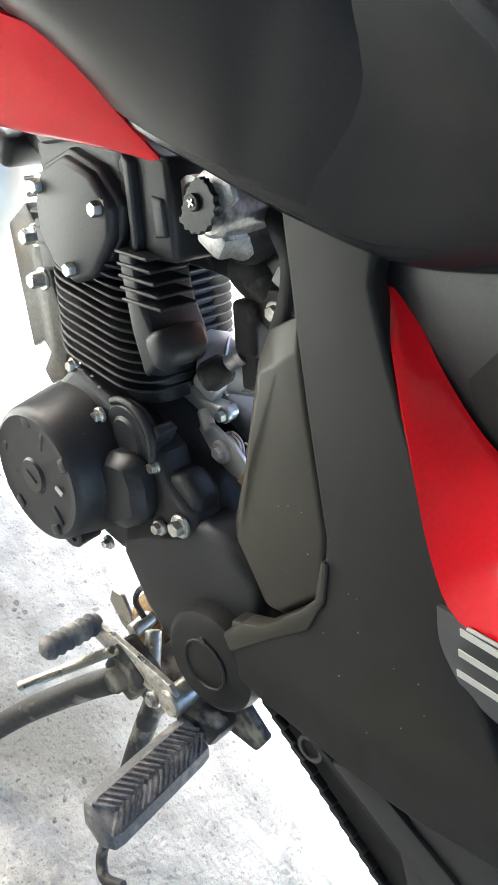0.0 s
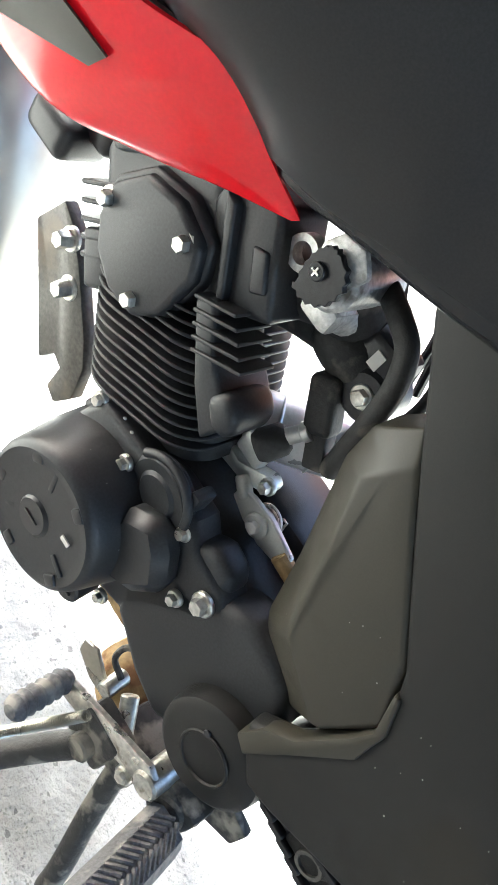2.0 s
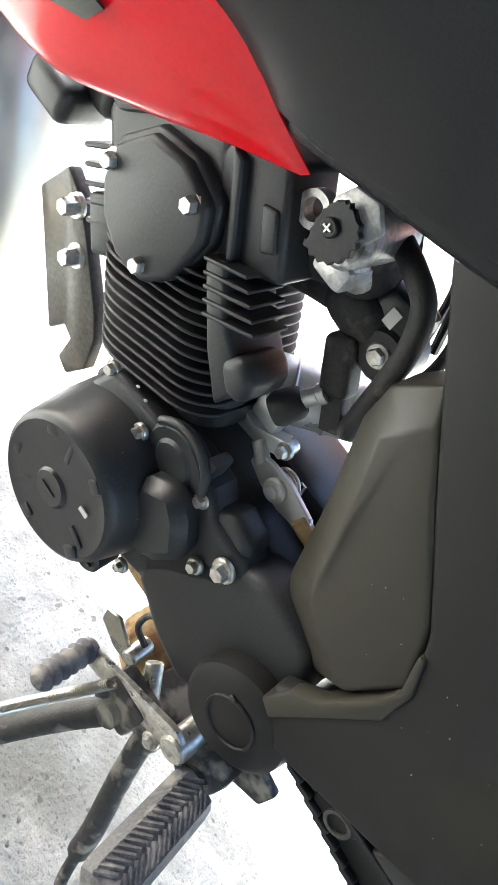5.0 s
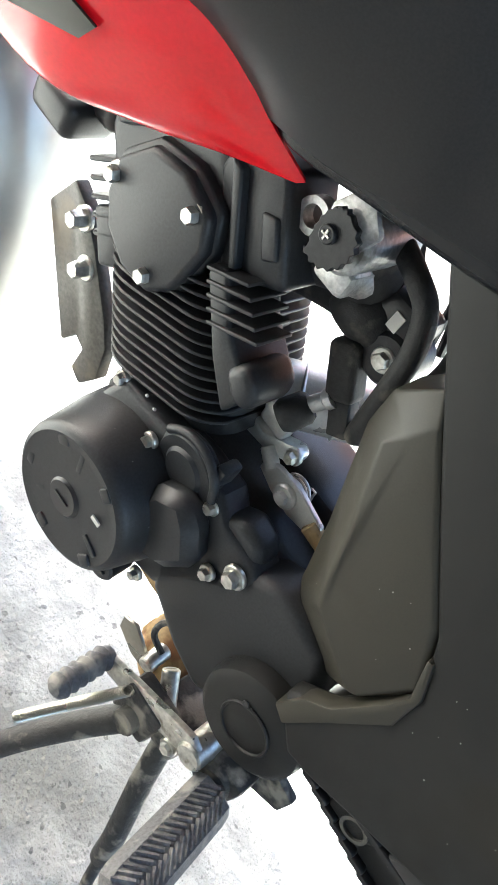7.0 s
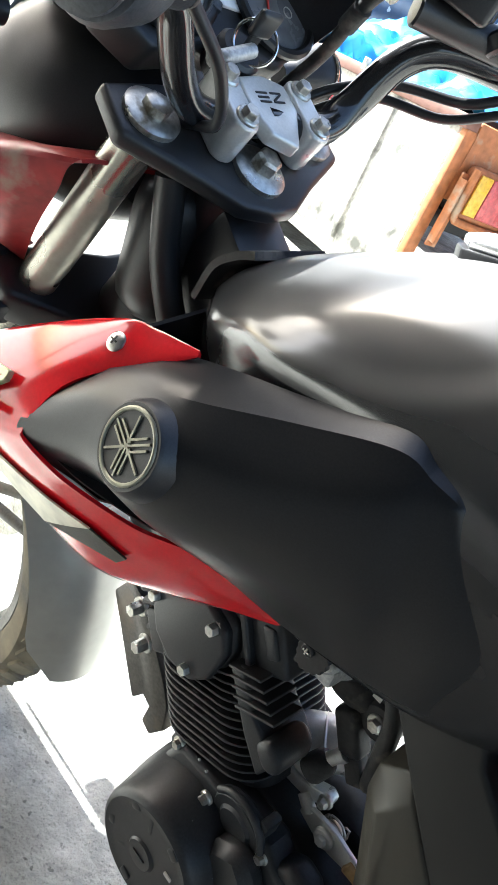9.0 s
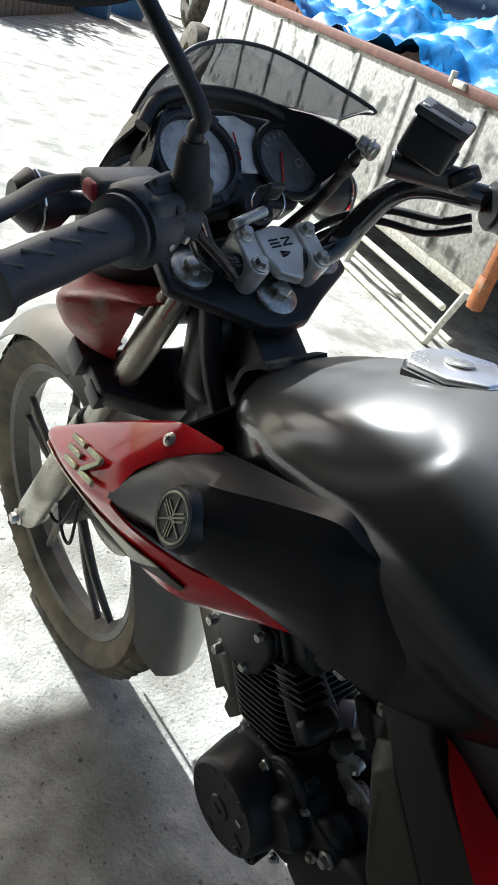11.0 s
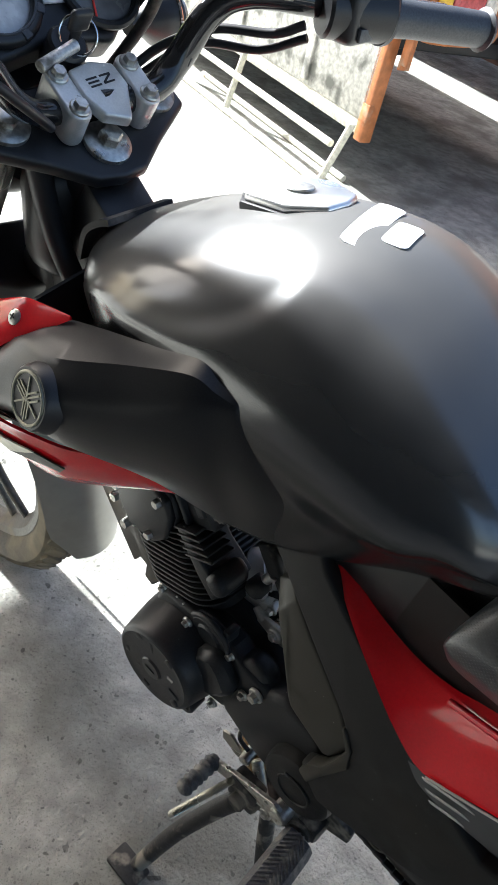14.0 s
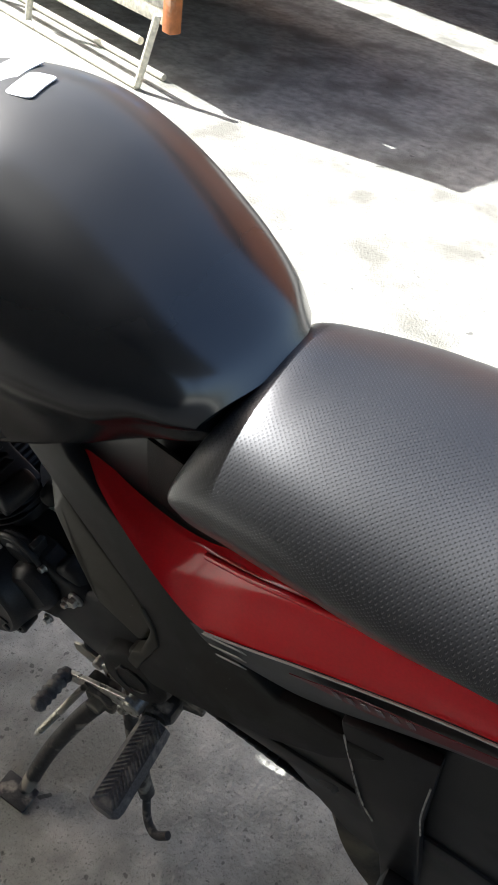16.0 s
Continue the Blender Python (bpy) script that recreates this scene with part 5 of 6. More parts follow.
for k in range(4):
    for s in (1, -1):
        p = G0 + GD * (0.03 + 0.025 * k)
        part("grip_groove", tube([p + Vector((0.012, s * 0.004, 0.0125)), p + GD * 0.018 + Vector((0.004, 0, 0.0172))], 0.0012, 1, 6, False), BLACK, grip)
S0 = G0 - GD * 0.004
m, _ = along(S0, S0 - GD)
sw = part("left_switch", join(turned(S0, S0 - GD * 0.05, [(0, 0.028), (0.1, 0.031), (0.55, 0.030), (0.8, 0.026), (1, 0.018)], 30), moved(box(0, 0, 0, 0.046, 0.05, 0.036, 0.008, 3), Matrix.Translation(S0 - GD * 0.026 + Vector((0.004, 0, 0.008))) @ Matrix.Rotation(math.atan2(GD.y, GD.x) + math.pi / 2, 4, "Z"))), GRIP, bike, "black left switch housing")
PX = -GD
PY = Vector((0.62, 0.25, 0.75)).cross(PX).normalized()
PM = facing((0.071, -0.191, 1.020), PX, PY)
block = part("switch_block", slab(rounded(0.025, 0.021, 0.007, 6), -0.030, 0.0, PM, 0.004, 3), GRIP, sw)
part("switch_panel", slab(rounded(0.019, 0.009, 0.003, 4), -0.001, 0.0012, PM @ Matrix.Translation((0.001, -0.009, 0)), 0.001), BLACK, sw)
part("dip_switch", moved(join(box(-0.005, 0.010, 0.003, 0.026, 0.014, 0.008, 0.003, 2), box(-0.005, 0.013, 0.0085, 0.018, 0.006, 0.006, 0.002, 2)), PM), GRIP, sw)
part("turn_switch", moved(join(box(-0.006, -0.009, 0.003, 0.016, 0.010, 0.005, 0.002, 2), box(-0.006, -0.009, 0.007, 0.004, 0.008, 0.006, 0.0015, 1)), PM), GRIP, sw)
part("symbol", moved(join(*[box(0.011, -0.0115 + k * 0.0022, 0.0016, 0.005, 0.0007, 0.0006, 0) for k in range(3)], box(0.0155, -0.0093, 0.0016, 0.0012, 0.006, 0.0006, 0)), PM), PALE, sw)
for k in (0.016, 0.034):
    q, w = S0 - GD * k, Vector((0.89, 0.39, -0.22)).normalized()
    part("switch_screw", rod(q + w * 0.026, q + w * 0.0325, 0.0032, 12), STEEL, sw)
REDBTN = material("red button plastic", (0.4, 0.02, 0.04), 0.4, bump=0, vary=0.05)
part("pass_button", box(0.039, -0.228, 1.017, 0.018, 0.022, 0.014, 0.004, 3), REDBTN, sw, "red flash button")
perch = part("lever_perch", join(box(0.035, -0.205, 1.018, 0.035, 0.06, 0.018, 0.005, 3), rod((0.062, -0.19, 1.005), (0.062, -0.165, 1.005), 0.02, 22)), GRIP, bike, "black clutch lever and perch")
part("lever", loft([[p + Vector((0, 0, 0.0055 * math.sin(a))) + Vector((0.0085, 0.004, 0)) * math.cos(a) for a in [2 * math.pi * i / 10 for i in range(10)]] for p in
     (Vector((0.025, -0.185, 1.016)), Vector((0.015, -0.222, 1.014)), Vector((0.004, -0.25, 1.008)), Vector((0.012, -0.275, 1.0)), Vector((0.03, -0.31, 0.995)), Vector((0.055, -0.37, 0.988)))], 5, 3, True, True), GRIP, perch)
boot = part("mirror_boot", turned((0.068, -0.172, 1.018), (0.072, -0.178, 1.063), [(0, 0.0165), (0.35, 0.0165), (0.42, 0.0135), (0.9, 0.011), (1, 0.009)], 22), RUBBER, bike)


def mirror(base, bend, joint, centre, s, half=0.075):
    ob = part("mirror", tube([base, (Vector(base) + Vector(bend)) / 2, bend, joint], 0.0062, 6, 12), BLACK, bike, "black rear view mirror on a stalk")
    n = Vector((0.86, -0.40, 0.30)).normalized()
    mm = facing(centre, Vector((0, 0, 1)).cross(n), (0, 0, 1))
    shape = [(half * math.copysign(abs(math.cos(a)) ** 0.7, math.cos(a)) * s, 0.043 * math.copysign(abs(math.sin(a)) ** 0.75, math.sin(a)) + 0.006 * math.cos(a)) for a in [2 * math.pi * i / 40 for i in range(40)]]
    part("mirror_shell", slab(shape, -0.022, 0.0, mm, 0.008, 3), BLACK, ob)
    part("mirror_rim", tube([mm @ Vector((x * 0.97, y * 0.97, 0.0)) for x, y in shape], 0.0042, 1, 8, False, True), RUBBER, ob)
    part("mirror_glass", slab([(x * 0.93, y * 0.93) for x, y in shape], 0.0, 0.0015, mm, 0), MIRROR, ob)
    return ob


MIRROR = material("mirror glass", (0.9, 0.9, 0.9), 0.02, metal=1.0, bump=0, vary=0.0, rough_vary=0.01)
mirror((0.072, -0.178, 1.055), (0.075, -0.18, 1.085), (0.028, -0.206, 1.143), (-0.003, -0.272, 1.168), 1, 0.092)
mirror((0.07, 0.20, 1.03), (0.075, 0.205, 1.085), (0.03, 0.26, 1.17), (0.03, 0.29, 1.20), 1)
part("cable", tube([(0.06, -0.155, 0.99), (0.055, -0.12, 0.96), (0.01, -0.07, 0.92), (-0.05, -0.05, 0.90), (-0.09, -0.02, 0.86)], 0.004, 8, 10), BLACK, bike)

# right side: reservoir, switch, grip, hoses
res = part("fluid_reservoir", moved(join(box(0, 0, 0, 0.052, 0.052, 0.040, 0.006, 3)), Matrix.Translation((0.022, 0.128, 1.050)) @ pose(0, 0, 0, 0, 14, 32)), BLACK, bike, "black brake fluid reservoir with a screwed lid")
lid = part("lid", moved(box(0, 0, 0.023, 0.056, 0.056, 0.009, 0.003, 2), Matrix.Translation((0.022, 0.128, 1.050)) @ pose(0, 0, 0, 0, 14, 32)), GRIP, res)
RM = Matrix.Translation((0.022, 0.128, 1.050)) @ pose(0, 0, 0, 0, 14, 32)
for q in (-0.02, 0.02):
    part("lid_screw", moved(rod((q, q, 0.0275), (q, q, 0.0288), 0.0042, 14), RM), STEEL, lid)
part("lid_print", join(*[moved(box(0, -0.012 + 0.006 * k, 0.0282, 0.034 - 0.004 * (k % 2), 0.0016, 0.0008, 0), RM) for k in range(5)]), DECAL, lid)
part("sight_glass", moved(turned((0.0265, -0.006, -0.004), (0.0285, -0.006, -0.004), [(0, 0.0095), (1, 0.0085)], 22), RM), DARK, res)
part("master_cylinder", join(rod((0.00, 0.10, 1.022), (0.05, 0.17, 1.018), 0.013, 20), rod((0.045, 0.155, 1.03), (0.055, 0.158, 1.018), 0.017, 20), hexbolt((0.058, 0.152, 1.03), (0.8, -0.5, 0.2), 0.005, 0.006)), BLACK, bike)
part("banjo_bolt", join(hexbolt((-0.02, 0.088, 1.03), (-0.6, -0.6, 0.4), 0.007, 0.012), rod((-0.012, 0.092, 1.026), (-0.024, 0.088, 1.03), 0.009, 16)), STEEL, bike)
part("brake_hose", tube([(-0.022, 0.088, 1.028), (-0.05, 0.10, 1.005), (-0.08, 0.11, 0.965), (-0.11, 0.10, 0.92), (-0.16, 0.08, 0.85)], 0.0062, 8, 12), RUBBER, bike)
part("hose_sleeve", tube([(-0.045, 0.098, 1.009), (-0.06, 0.104, 0.992)], 0.0082, 2, 12, False), RUBBER, bike)
part("throttle_cable", tube([(0.055, 0.185, 0.985), (0.03, 0.17, 0.972), (-0.02, 0.14, 0.965), (-0.05, 0.10, 0.945), (-0.07, 0.06, 0.91)], 0.0045, 8, 10), BLACK, bike)
part("throttle_cable", tube([(0.06, 0.185, 0.975), (0.02, 0.165, 0.955), (-0.03, 0.13, 0.95), (-0.06, 0.09, 0.92), (-0.08, 0.05, 0.88)], 0.0042, 8, 10), BLACK, bike)
part("cable_clip", tube([(-0.026 + 0.0145 * math.cos(a), 0.104 + 0.006 * math.sin(a), 0.945 + 0.0145 * math.sin(a)) for a in [2 * math.pi * i / 16 for i in range(16)]], 0.0018, 1, 6, False, True), BLACK, bike)
rs = part("right_switch", join(box(0.072, 0.225, 0.998, 0.05, 0.045, 0.05, 0.010, 3), rod((0.06, 0.20, 1.0), (0.095, 0.26, 0.998), 0.026, 26)), BLACK, bike, "black right switch housing")
part("kill_switch", box(0.075, 0.222, 1.028, 0.022, 0.016, 0.014, 0.003), REDBTN, rs, "red kill switch")
part("start_switch", box(0.099, 0.222, 0.985, 0.004, 0.02, 0.012, 0.001), GRIP, rs)
part("right_grip", turned((0.09, 0.255, 0.996), (0.14, 0.375, 0.985), [(0, 0.026), (0.04, 0.026), (0.06, 0.018), (0.3, 0.0168), (0.6, 0.0175), (0.94, 0.017), (0.96, 0.021), (1, 0.018)], 30), GRIP, bike, "ribbed black throttle grip")

# instruments, cowl, windscreen, headlight
CM = facing((-0.115, 0.005, 0.985), (0, 1, 0), (-0.72, 0, 0.69))
clock = part("instrument_panel", slab([(-0.105, -0.035), (-0.075, -0.062), (-0.02, -0.05), (0.02, -0.05), (0.06, -0.055), (0.095, -0.025), (0.095, 0.015), (0.06, 0.048), (0.0, 0.058), (-0.07, 0.055), (-0.105, 0.02)], -0.035, 0.0, CM, 0.006, 3), BLACK, bike, "black instrument panel with two dials")
# sky reflection in the dial glass is put into this pale colour
GLASSY = material("pale dial glass", (0.62, 0.625, 0.64), 0.2, bump=0.02, dirt=(0.7, 0.7, 0.7), dirt_at=0.5, dirt_scale=30, edge=0.3)
DIALC, FUELC = (-0.053, 0.0), (0.063, -0.004)


def disc_pts(c, r, n=40):
    return [(c[0] + r * math.cos(2 * math.pi * i / n), c[1] + r * math.sin(2 * math.pi * i / n)) for i in range(n)]


part("dial", slab(disc_pts(DIALC, 0.042), 0.0, 0.003, CM, 0.001), GLASSY, clock)
part("dial_bezel", tube([CM @ Vector((x, y, 0.006)) for x, y in disc_pts(DIALC, 0.0455, 48)], 0.006, 1, 10, False, True), BLACK, clock)
part("dial_lip", tube([CM @ Vector((x, y, 0.0115)) for x, y in disc_pts(DIALC, 0.0425, 48)], 0.0012, 1, 6, False, True), DECAL, clock)
for k in range(9):
    a = radians(10 + 40 * k)
    part("bezel_tooth", moved(box(0, 0, 0.010, 0.008, 0.009, 0.006, 0.0015), CM @ Matrix.Translation((DIALC[0] + 0.047 * math.cos(a), DIALC[1] + 0.047 * math.sin(a), 0)) @ Matrix.Rotation(a, 4, "Z")), GRIP, clock)
# the display's pale colour includes the sky it would reflect
SCREEN = material("pale display glass", (0.78, 0.79, 0.81), 0.2, bump=0.02, dirt=(0.8, 0.8, 0.8), dirt_at=0.5, dirt_scale=20, edge=0.3)
part("display", slab([(-0.030, 0.045), (0.010, 0.047), (0.034, 0.034), (0.026, 0.010), (0.024, -0.006), (0.028, -0.016), (0.0, -0.015), (-0.006, 0.006), (-0.014, 0.026)], 0.0, 0.0035, CM, 0.001), SCREEN, clock, "pale grey display")
part("fuel_dial", slab(disc_pts(FUELC, 0.038), 0.0, 0.0045, CM, 0.001), material("dark dial glass", (0.16, 0.167, 0.185), 0.15, bump=0.0, dirt=(0.09, 0.09, 0.09), dirt_at=0.5, dirt_scale=25, edge=0.3), clock)
part("dial_rim", tube([CM @ Vector((x, y, 0.006)) for x, y in disc_pts(FUELC, 0.0405, 48)], 0.0045, 1, 8, False, True), BLACK, clock)
part("visor", tube([CM @ Vector(q) for q in ((-0.105, 0.030, 0.008), (-0.075, 0.058, 0.012), (-0.02, 0.064, 0.014), (0.04, 0.056, 0.012), (0.090, 0.034, 0.008))], 0.0075, 6, 10), BLACK, clock)
NEEDLE = material("red needle", (0.75, 0.05, 0.04), 0.4, bump=0, vary=0)
part("needle", moved(box(0, 0, 0.0065, 0.0018, 0.042, 0.0012, 0), CM @ Matrix.Translation((0.051, -0.014, 0)) @ Matrix.Rotation(-0.26, 4, "Z")), NEEDLE, clock)
part("needle", moved(box(0.001, 0.012, 0.0058, 0.0012, 0.030, 0.0012, 0), CM), NEEDLE, clock)
part("dial_badge", moved(ring((0, 0, 0), [(0.0042, -0.0003), (0.0050, -0.0003), (0.0050, 0.0003), (0.0042, 0.0003)], 20), CM @ Matrix.Translation((0.078, -0.006, 0.0053)) @ Matrix.Rotation(radians(90), 4, "X")), PALE, clock)
for k in range(9):
    a = radians(200 - 27 * k)
    part("dial_mark", moved(moved(box(0.036, 0, 0.0034, 0.007, 0.0012, 0.0006, 0), pose(0, 0, 0, 0, 0, math.degrees(a))), CM @ Matrix.Translation((*DIALC, 0))), PALE, clock)
    part("dial_mark", moved(moved(box(0.030, 0, 0.005, 0.005, 0.001, 0.0006, 0), pose(0, 0, 0, 0, 0, math.degrees(a) * 0.6 + 20)), CM @ Matrix.Translation((*FUELC, 0))), PALE, clock)
ign = part("ignition_lock", moved(rod((-0.082, 0.0, 0.0), (-0.078, 0.0, 0.030), 0.019, 24), FM), BLACK, bike)
key = part("key", moved(join(box(-0.078, 0.004, 0.040, 0.004, 0.010, 0.018, 0.001), box(-0.078, 0.004, 0.054, 0.008, 0.022, 0.022, 0.004, 3)), FM), BLACK, bike, "black key with a split ring and fob")
RC, RN = Vector((-0.054, 0.006, 0.964)), Vector((0.62, -0.50, 0.32)).normalized()
RX = RN.cross(Vector((0, 0, 1))).normalized()
RY = RX.cross(RN)
part("key_ring", tube([RC + 0.0165 * (RX * math.cos(a) + RY * math.sin(a)) for a in [2 * math.pi * i / 40 for i in range(40)]], 0.0012, 1, 8, False, True), CHROME, key)
part("key_fob", tube([FM @ Vector(p) for p in ((-0.066, -0.004, 0.040), (-0.060, -0.028, 0.036), (-0.055, -0.046, 0.034))], 0.0055, 3, 10), ALLOY, key)

cowl_rows = [[(-0.20, -0.115, 0.93), (-0.245, -0.06, 0.945), (-0.255, 0.0, 0.95), (-0.245, 0.06, 0.945), (-0.20, 0.115, 0.93)],
             [(-0.175, -0.108, 0.975), (-0.215, -0.06, 0.998), (-0.225, 0.0, 1.002), (-0.215, 0.06, 0.998), (-0.165, 0.108, 0.975)],
             [(-0.150, -0.098, 1.005), (-0.182, -0.055, 1.028), (-0.19, 0.0, 1.034), (-0.175, 0.055, 1.03), (-0.12, 0.10, 1.008)]]
cowl = part("cowl", join(skin([[Vector(p) for p in r] for r in cowl_rows], 0.003, 5, 5),
     skin([[Vector(p) for p in r] for r in ([(-0.155, 0.06, 1.035), (-0.11, 0.085, 1.036), (-0.06, 0.098, 1.032), (-0.03, 0.100, 1.027)], [(-0.13, 0.085, 0.99), (-0.10, 0.10, 0.995), (-0.06, 0.104, 1.012), (-0.03, 0.102, 1.024)], [(-0.14, 0.10, 0.93), (-0.11, 0.108, 0.95), (-0.07, 0.108, 0.99), (-0.03, 0.103, 1.022)])], 0.003, 4, 5),
     skin([[Vector(p) for p in r] for r in ([(-0.155, -0.055, 1.035), (-0.125, -0.085, 1.02), (-0.10, -0.105, 0.99)], [(-0.165, -0.07, 0.99), (-0.14, -0.1, 0.975), (-0.11, -0.115, 0.955)])], 0.003, 4, 5)), BLACK, bike, "glossy black headlight cowl")
SMOKE = bpy.data.materials.new("smoked windscreen")
SMOKE.use_nodes = True
sb = SMOKE.node_tree.nodes["Principled BSDF"]
sb.inputs["Base Color"].default_value = (0.30, 0.31, 0.33, 1)
sb.inputs["Roughness"].default_value = 0.0
sb.inputs["Transmission Weight"].default_value = 0.85
sb.inputs["IOR"].default_value = 1.3
screen = part("windscreen", skin([[Vector(p) for p in r] for r in (
    [(-0.178, -0.085, 1.01), (-0.20, -0.045, 1.022), (-0.205, 0.0, 1.026), (-0.18, 0.05, 1.03), (-0.075, 0.092, 1.04)],
    [(-0.155, -0.080, 1.045), (-0.17, -0.04, 1.058), (-0.168, 0.0, 1.062), (-0.14, 0.045, 1.062), (-0.055, 0.095, 1.052)],
    [(-0.140, -0.065, 1.070), (-0.145, -0.035, 1.084), (-0.137, 0.0, 1.090), (-0.11, 0.04, 1.086), (-0.036, 0.096, 1.062)])], 0.0025, 5, 6), SMOKE, bike, "smoked windscreen with a dark rubber edge")
part("screen_edge", tube([(-0.178, -0.085, 1.01), (-0.155, -0.080, 1.045), (-0.140, -0.065, 1.070), (-0.145, -0.035, 1.084), (-0.137, 0.0, 1.090), (-0.11, 0.04, 1.086), (-0.036, 0.096, 1.062), (-0.055, 0.097, 1.052), (-0.075, 0.094, 1.04)], 0.0019, 5, 8), GRIP, screen)
SCUFFED = material("scuffed dull red paint", (0.30, 0.022, 0.022), 0.38, bump=0.03, grain=80, vary=0.25, dirt=(0.32, 0.20, 0.15), dirt_at=0.6, dirt_scale=26)
lamp = part("headlight_cover", skin([[Vector(p) for p in r] for r in (
    [(-0.055, -0.050, 0.862), (-0.085, -0.070, 0.862), (-0.14, -0.080, 0.845), (-0.20, -0.060, 0.835)],
    [(-0.055, -0.120, 0.866), (-0.10, -0.146, 0.855), (-0.152, -0.160, 0.838), (-0.21, -0.120, 0.822)],
    [(-0.078, -0.119, 0.832), (-0.108, -0.150, 0.820), (-0.157, -0.156, 0.800), (-0.21, -0.110, 0.786)],
    [(-0.112, -0.109, 0.788), (-0.137, -0.126, 0.773), (-0.167, -0.122, 0.762), (-0.20, -0.080, 0.752)],
    [(-0.148, -0.092, 0.742), (-0.155, -0.092, 0.740), (-0.17, -0.088, 0.737), (-0.19, -0.06, 0.735)])], 0.003, 5, 5), SCUFFED, bike, "dull red headlight side cover, scuffed and dusty")
part("headlight_shell", loft([[Vector((x, 0.11 * k * math.cos(a), 0.86 + 0.09 * k * math.sin(a))) for a in [2 * math.pi * i / 16 for i in range(16)]] for x, k in ((-0.10, 0.55), (-0.15, 0.9), (-0.22, 1), (-0.25, 0.95))], 4, 2, True, True), BLACK, bike)
part("headlight_lens", turned((-0.245, 0, 0.865), (-0.275, 0, 0.86), [(0, 0.095), (0.6, 0.085), (1, 0.05)], 36), material("headlight lens", (0.5, 0.52, 0.52), 0.1, bump=0.1, grain=80), bike)
for s in (-1, 1):
    ind = part("indicator", turned((-0.15, s * 0.14, 0.93), (-0.155, s * 0.215, 0.935), [(0, 0.010), (0.25, 0.012), (0.45, 0.026), (0.8, 0.030), (1, 0.018)], 24), BLACK, bike, "black indicator with a bright rim")
    part("indicator_rim", tube([(-0.153 + 0.029 * math.cos(a), s * 0.195, 0.934 + 0.029 * math.sin(a)) for a in [2 * math.pi * i / 28 for i in range(28)]], 0.002, 1, 6, False, True), CHROME, ind)
part("radiator_side", box(0.0, -0.05, 0.66, 0.05, 0.05, 0.10, 0.008), DARK, bike)
# black block and tube added to darken the gap behind the fork
part("fork_filler", join(box(-0.055, 0.0, 0.80, 0.07, 0.11, 0.13, 0.03, 3), tube([(-0.03, -0.06, 0.87), (-0.02, -0.05, 0.80), (0.02, -0.045, 0.74), (0.05, -0.04, 0.70)], 0.012, 5, 10)), BLACK, bike)

# unseen roof, house wall and posts behind the camera, added to shade the near side
ROOFM = material("dark unseen roof", (0.045, 0.044, 0.042), 0.6, bump=0.1)
WALLM = material("plain dark wall assumed out of view", (0.075, 0.072, 0.066), 0.85, bump=0.3, dirt=(0.055, 0.052, 0.05))
SX, SY = -SUN_WAY.x / SUN_WAY.z, -SUN_WAY.y / SUN_WAY.z
RZ = 3.2
x0, y1 = -0.17 - SX * RZ, 0.025 - SY * RZ
tagged(part("roof", box(x0 + 5.0, y1 - 2.0, RZ, 10.0, 4.0, 0.06, 0.01), ROOFM), "unseen dark roof added to shade the near side", "roof", kind="structure")
tagged(part("wall_south", box(x0 + 5.0, y1 - 3.0, RZ / 2, 10.0, 0.2, RZ - 0.07, 0.01), WALLM), "plain dark wall assumed out of view", "wall", kind="structure")
for px in (x0 + 0.1, x0 + 9.9):
    tagged(part("roof_post", box(px, y1 - 1.5, RZ / 2, 0.1, 0.1, RZ - 0.07, 0.01), WALLM), "plain post added under the unseen roof", "post", kind="structure")

# the pickup truck beside the bike: s along its side, d into its depth
ORANGE = material("faded orange paint", (0.42, 0.15, 0.05), 0.5, grain=30, dirt=(0.42, 0.30, 0.2), dirt_at=0.58, dirt_scale=12)
BROWN = material("faded brown red paint", (0.17, 0.08, 0.058), 0.55, grain=20, dirt=(0.2, 0.11, 0.08), dirt_at=0.55)
PATCHY = material("flaking white paint over grey metal", (0.46, 0.45, 0.40), 0.7, grain=45, vary=0.35, dirt=(0.16, 0.16, 0.14), dirt_at=0.54, dirt_scale=7, edge=0.10, bump=0.2)
CREAM = material("rusty cream tube", (0.62, 0.60, 0.50), 0.5, dirt=(0.22, 0.13, 0.06), dirt_at=0.62, dirt_scale=25)
BLUE = material("weathered blue sheet", (0.0075, 0.022, 0.045), 0.85, grain=10, dirt=(0.15, 0.18, 0.20), dirt_at=0.66, dirt_scale=11, edge=0.03, spec=0.12)
TARP = material("blue tarpaulin", (0.008, 0.20, 0.50), 0.32, grain=8, vary=0.3, dirt=(0.35, 0.45, 0.55), dirt_at=0.66, dirt_scale=4, edge=0.04)
GLASS = material("dark window glass", (0.02, 0.03, 0.03), 0.1, bump=0)
TM = Matrix(((-0.977, 0.210, 0, -1.50), (0.210, 0.977, 0, 2.12), (0, 0, 1, 0), (0, 0, 0, 1)))
truck = new("pickup_truck")
truck.matrix_world = TM
tagged(truck, "old orange pickup with a patchy metal bed side", "truck")
side = part("bed_side", box(2.1, 0.02, 0.64, 4.4, 0.04, 0.66, 0.006), PATCHY, truck, "patchy flaking bed side")
for k in range(7):
    part("side_rib", box(0.35 + 0.62 * k, -0.003, 0.64, 0.05, 0.018, 0.62, 0.006), PATCHY, side)
part("side_rail", box(2.1, 0.02, 0.99, 4.45, 0.07, 0.05, 0.008), BROWN, truck, "faded brown top rail")
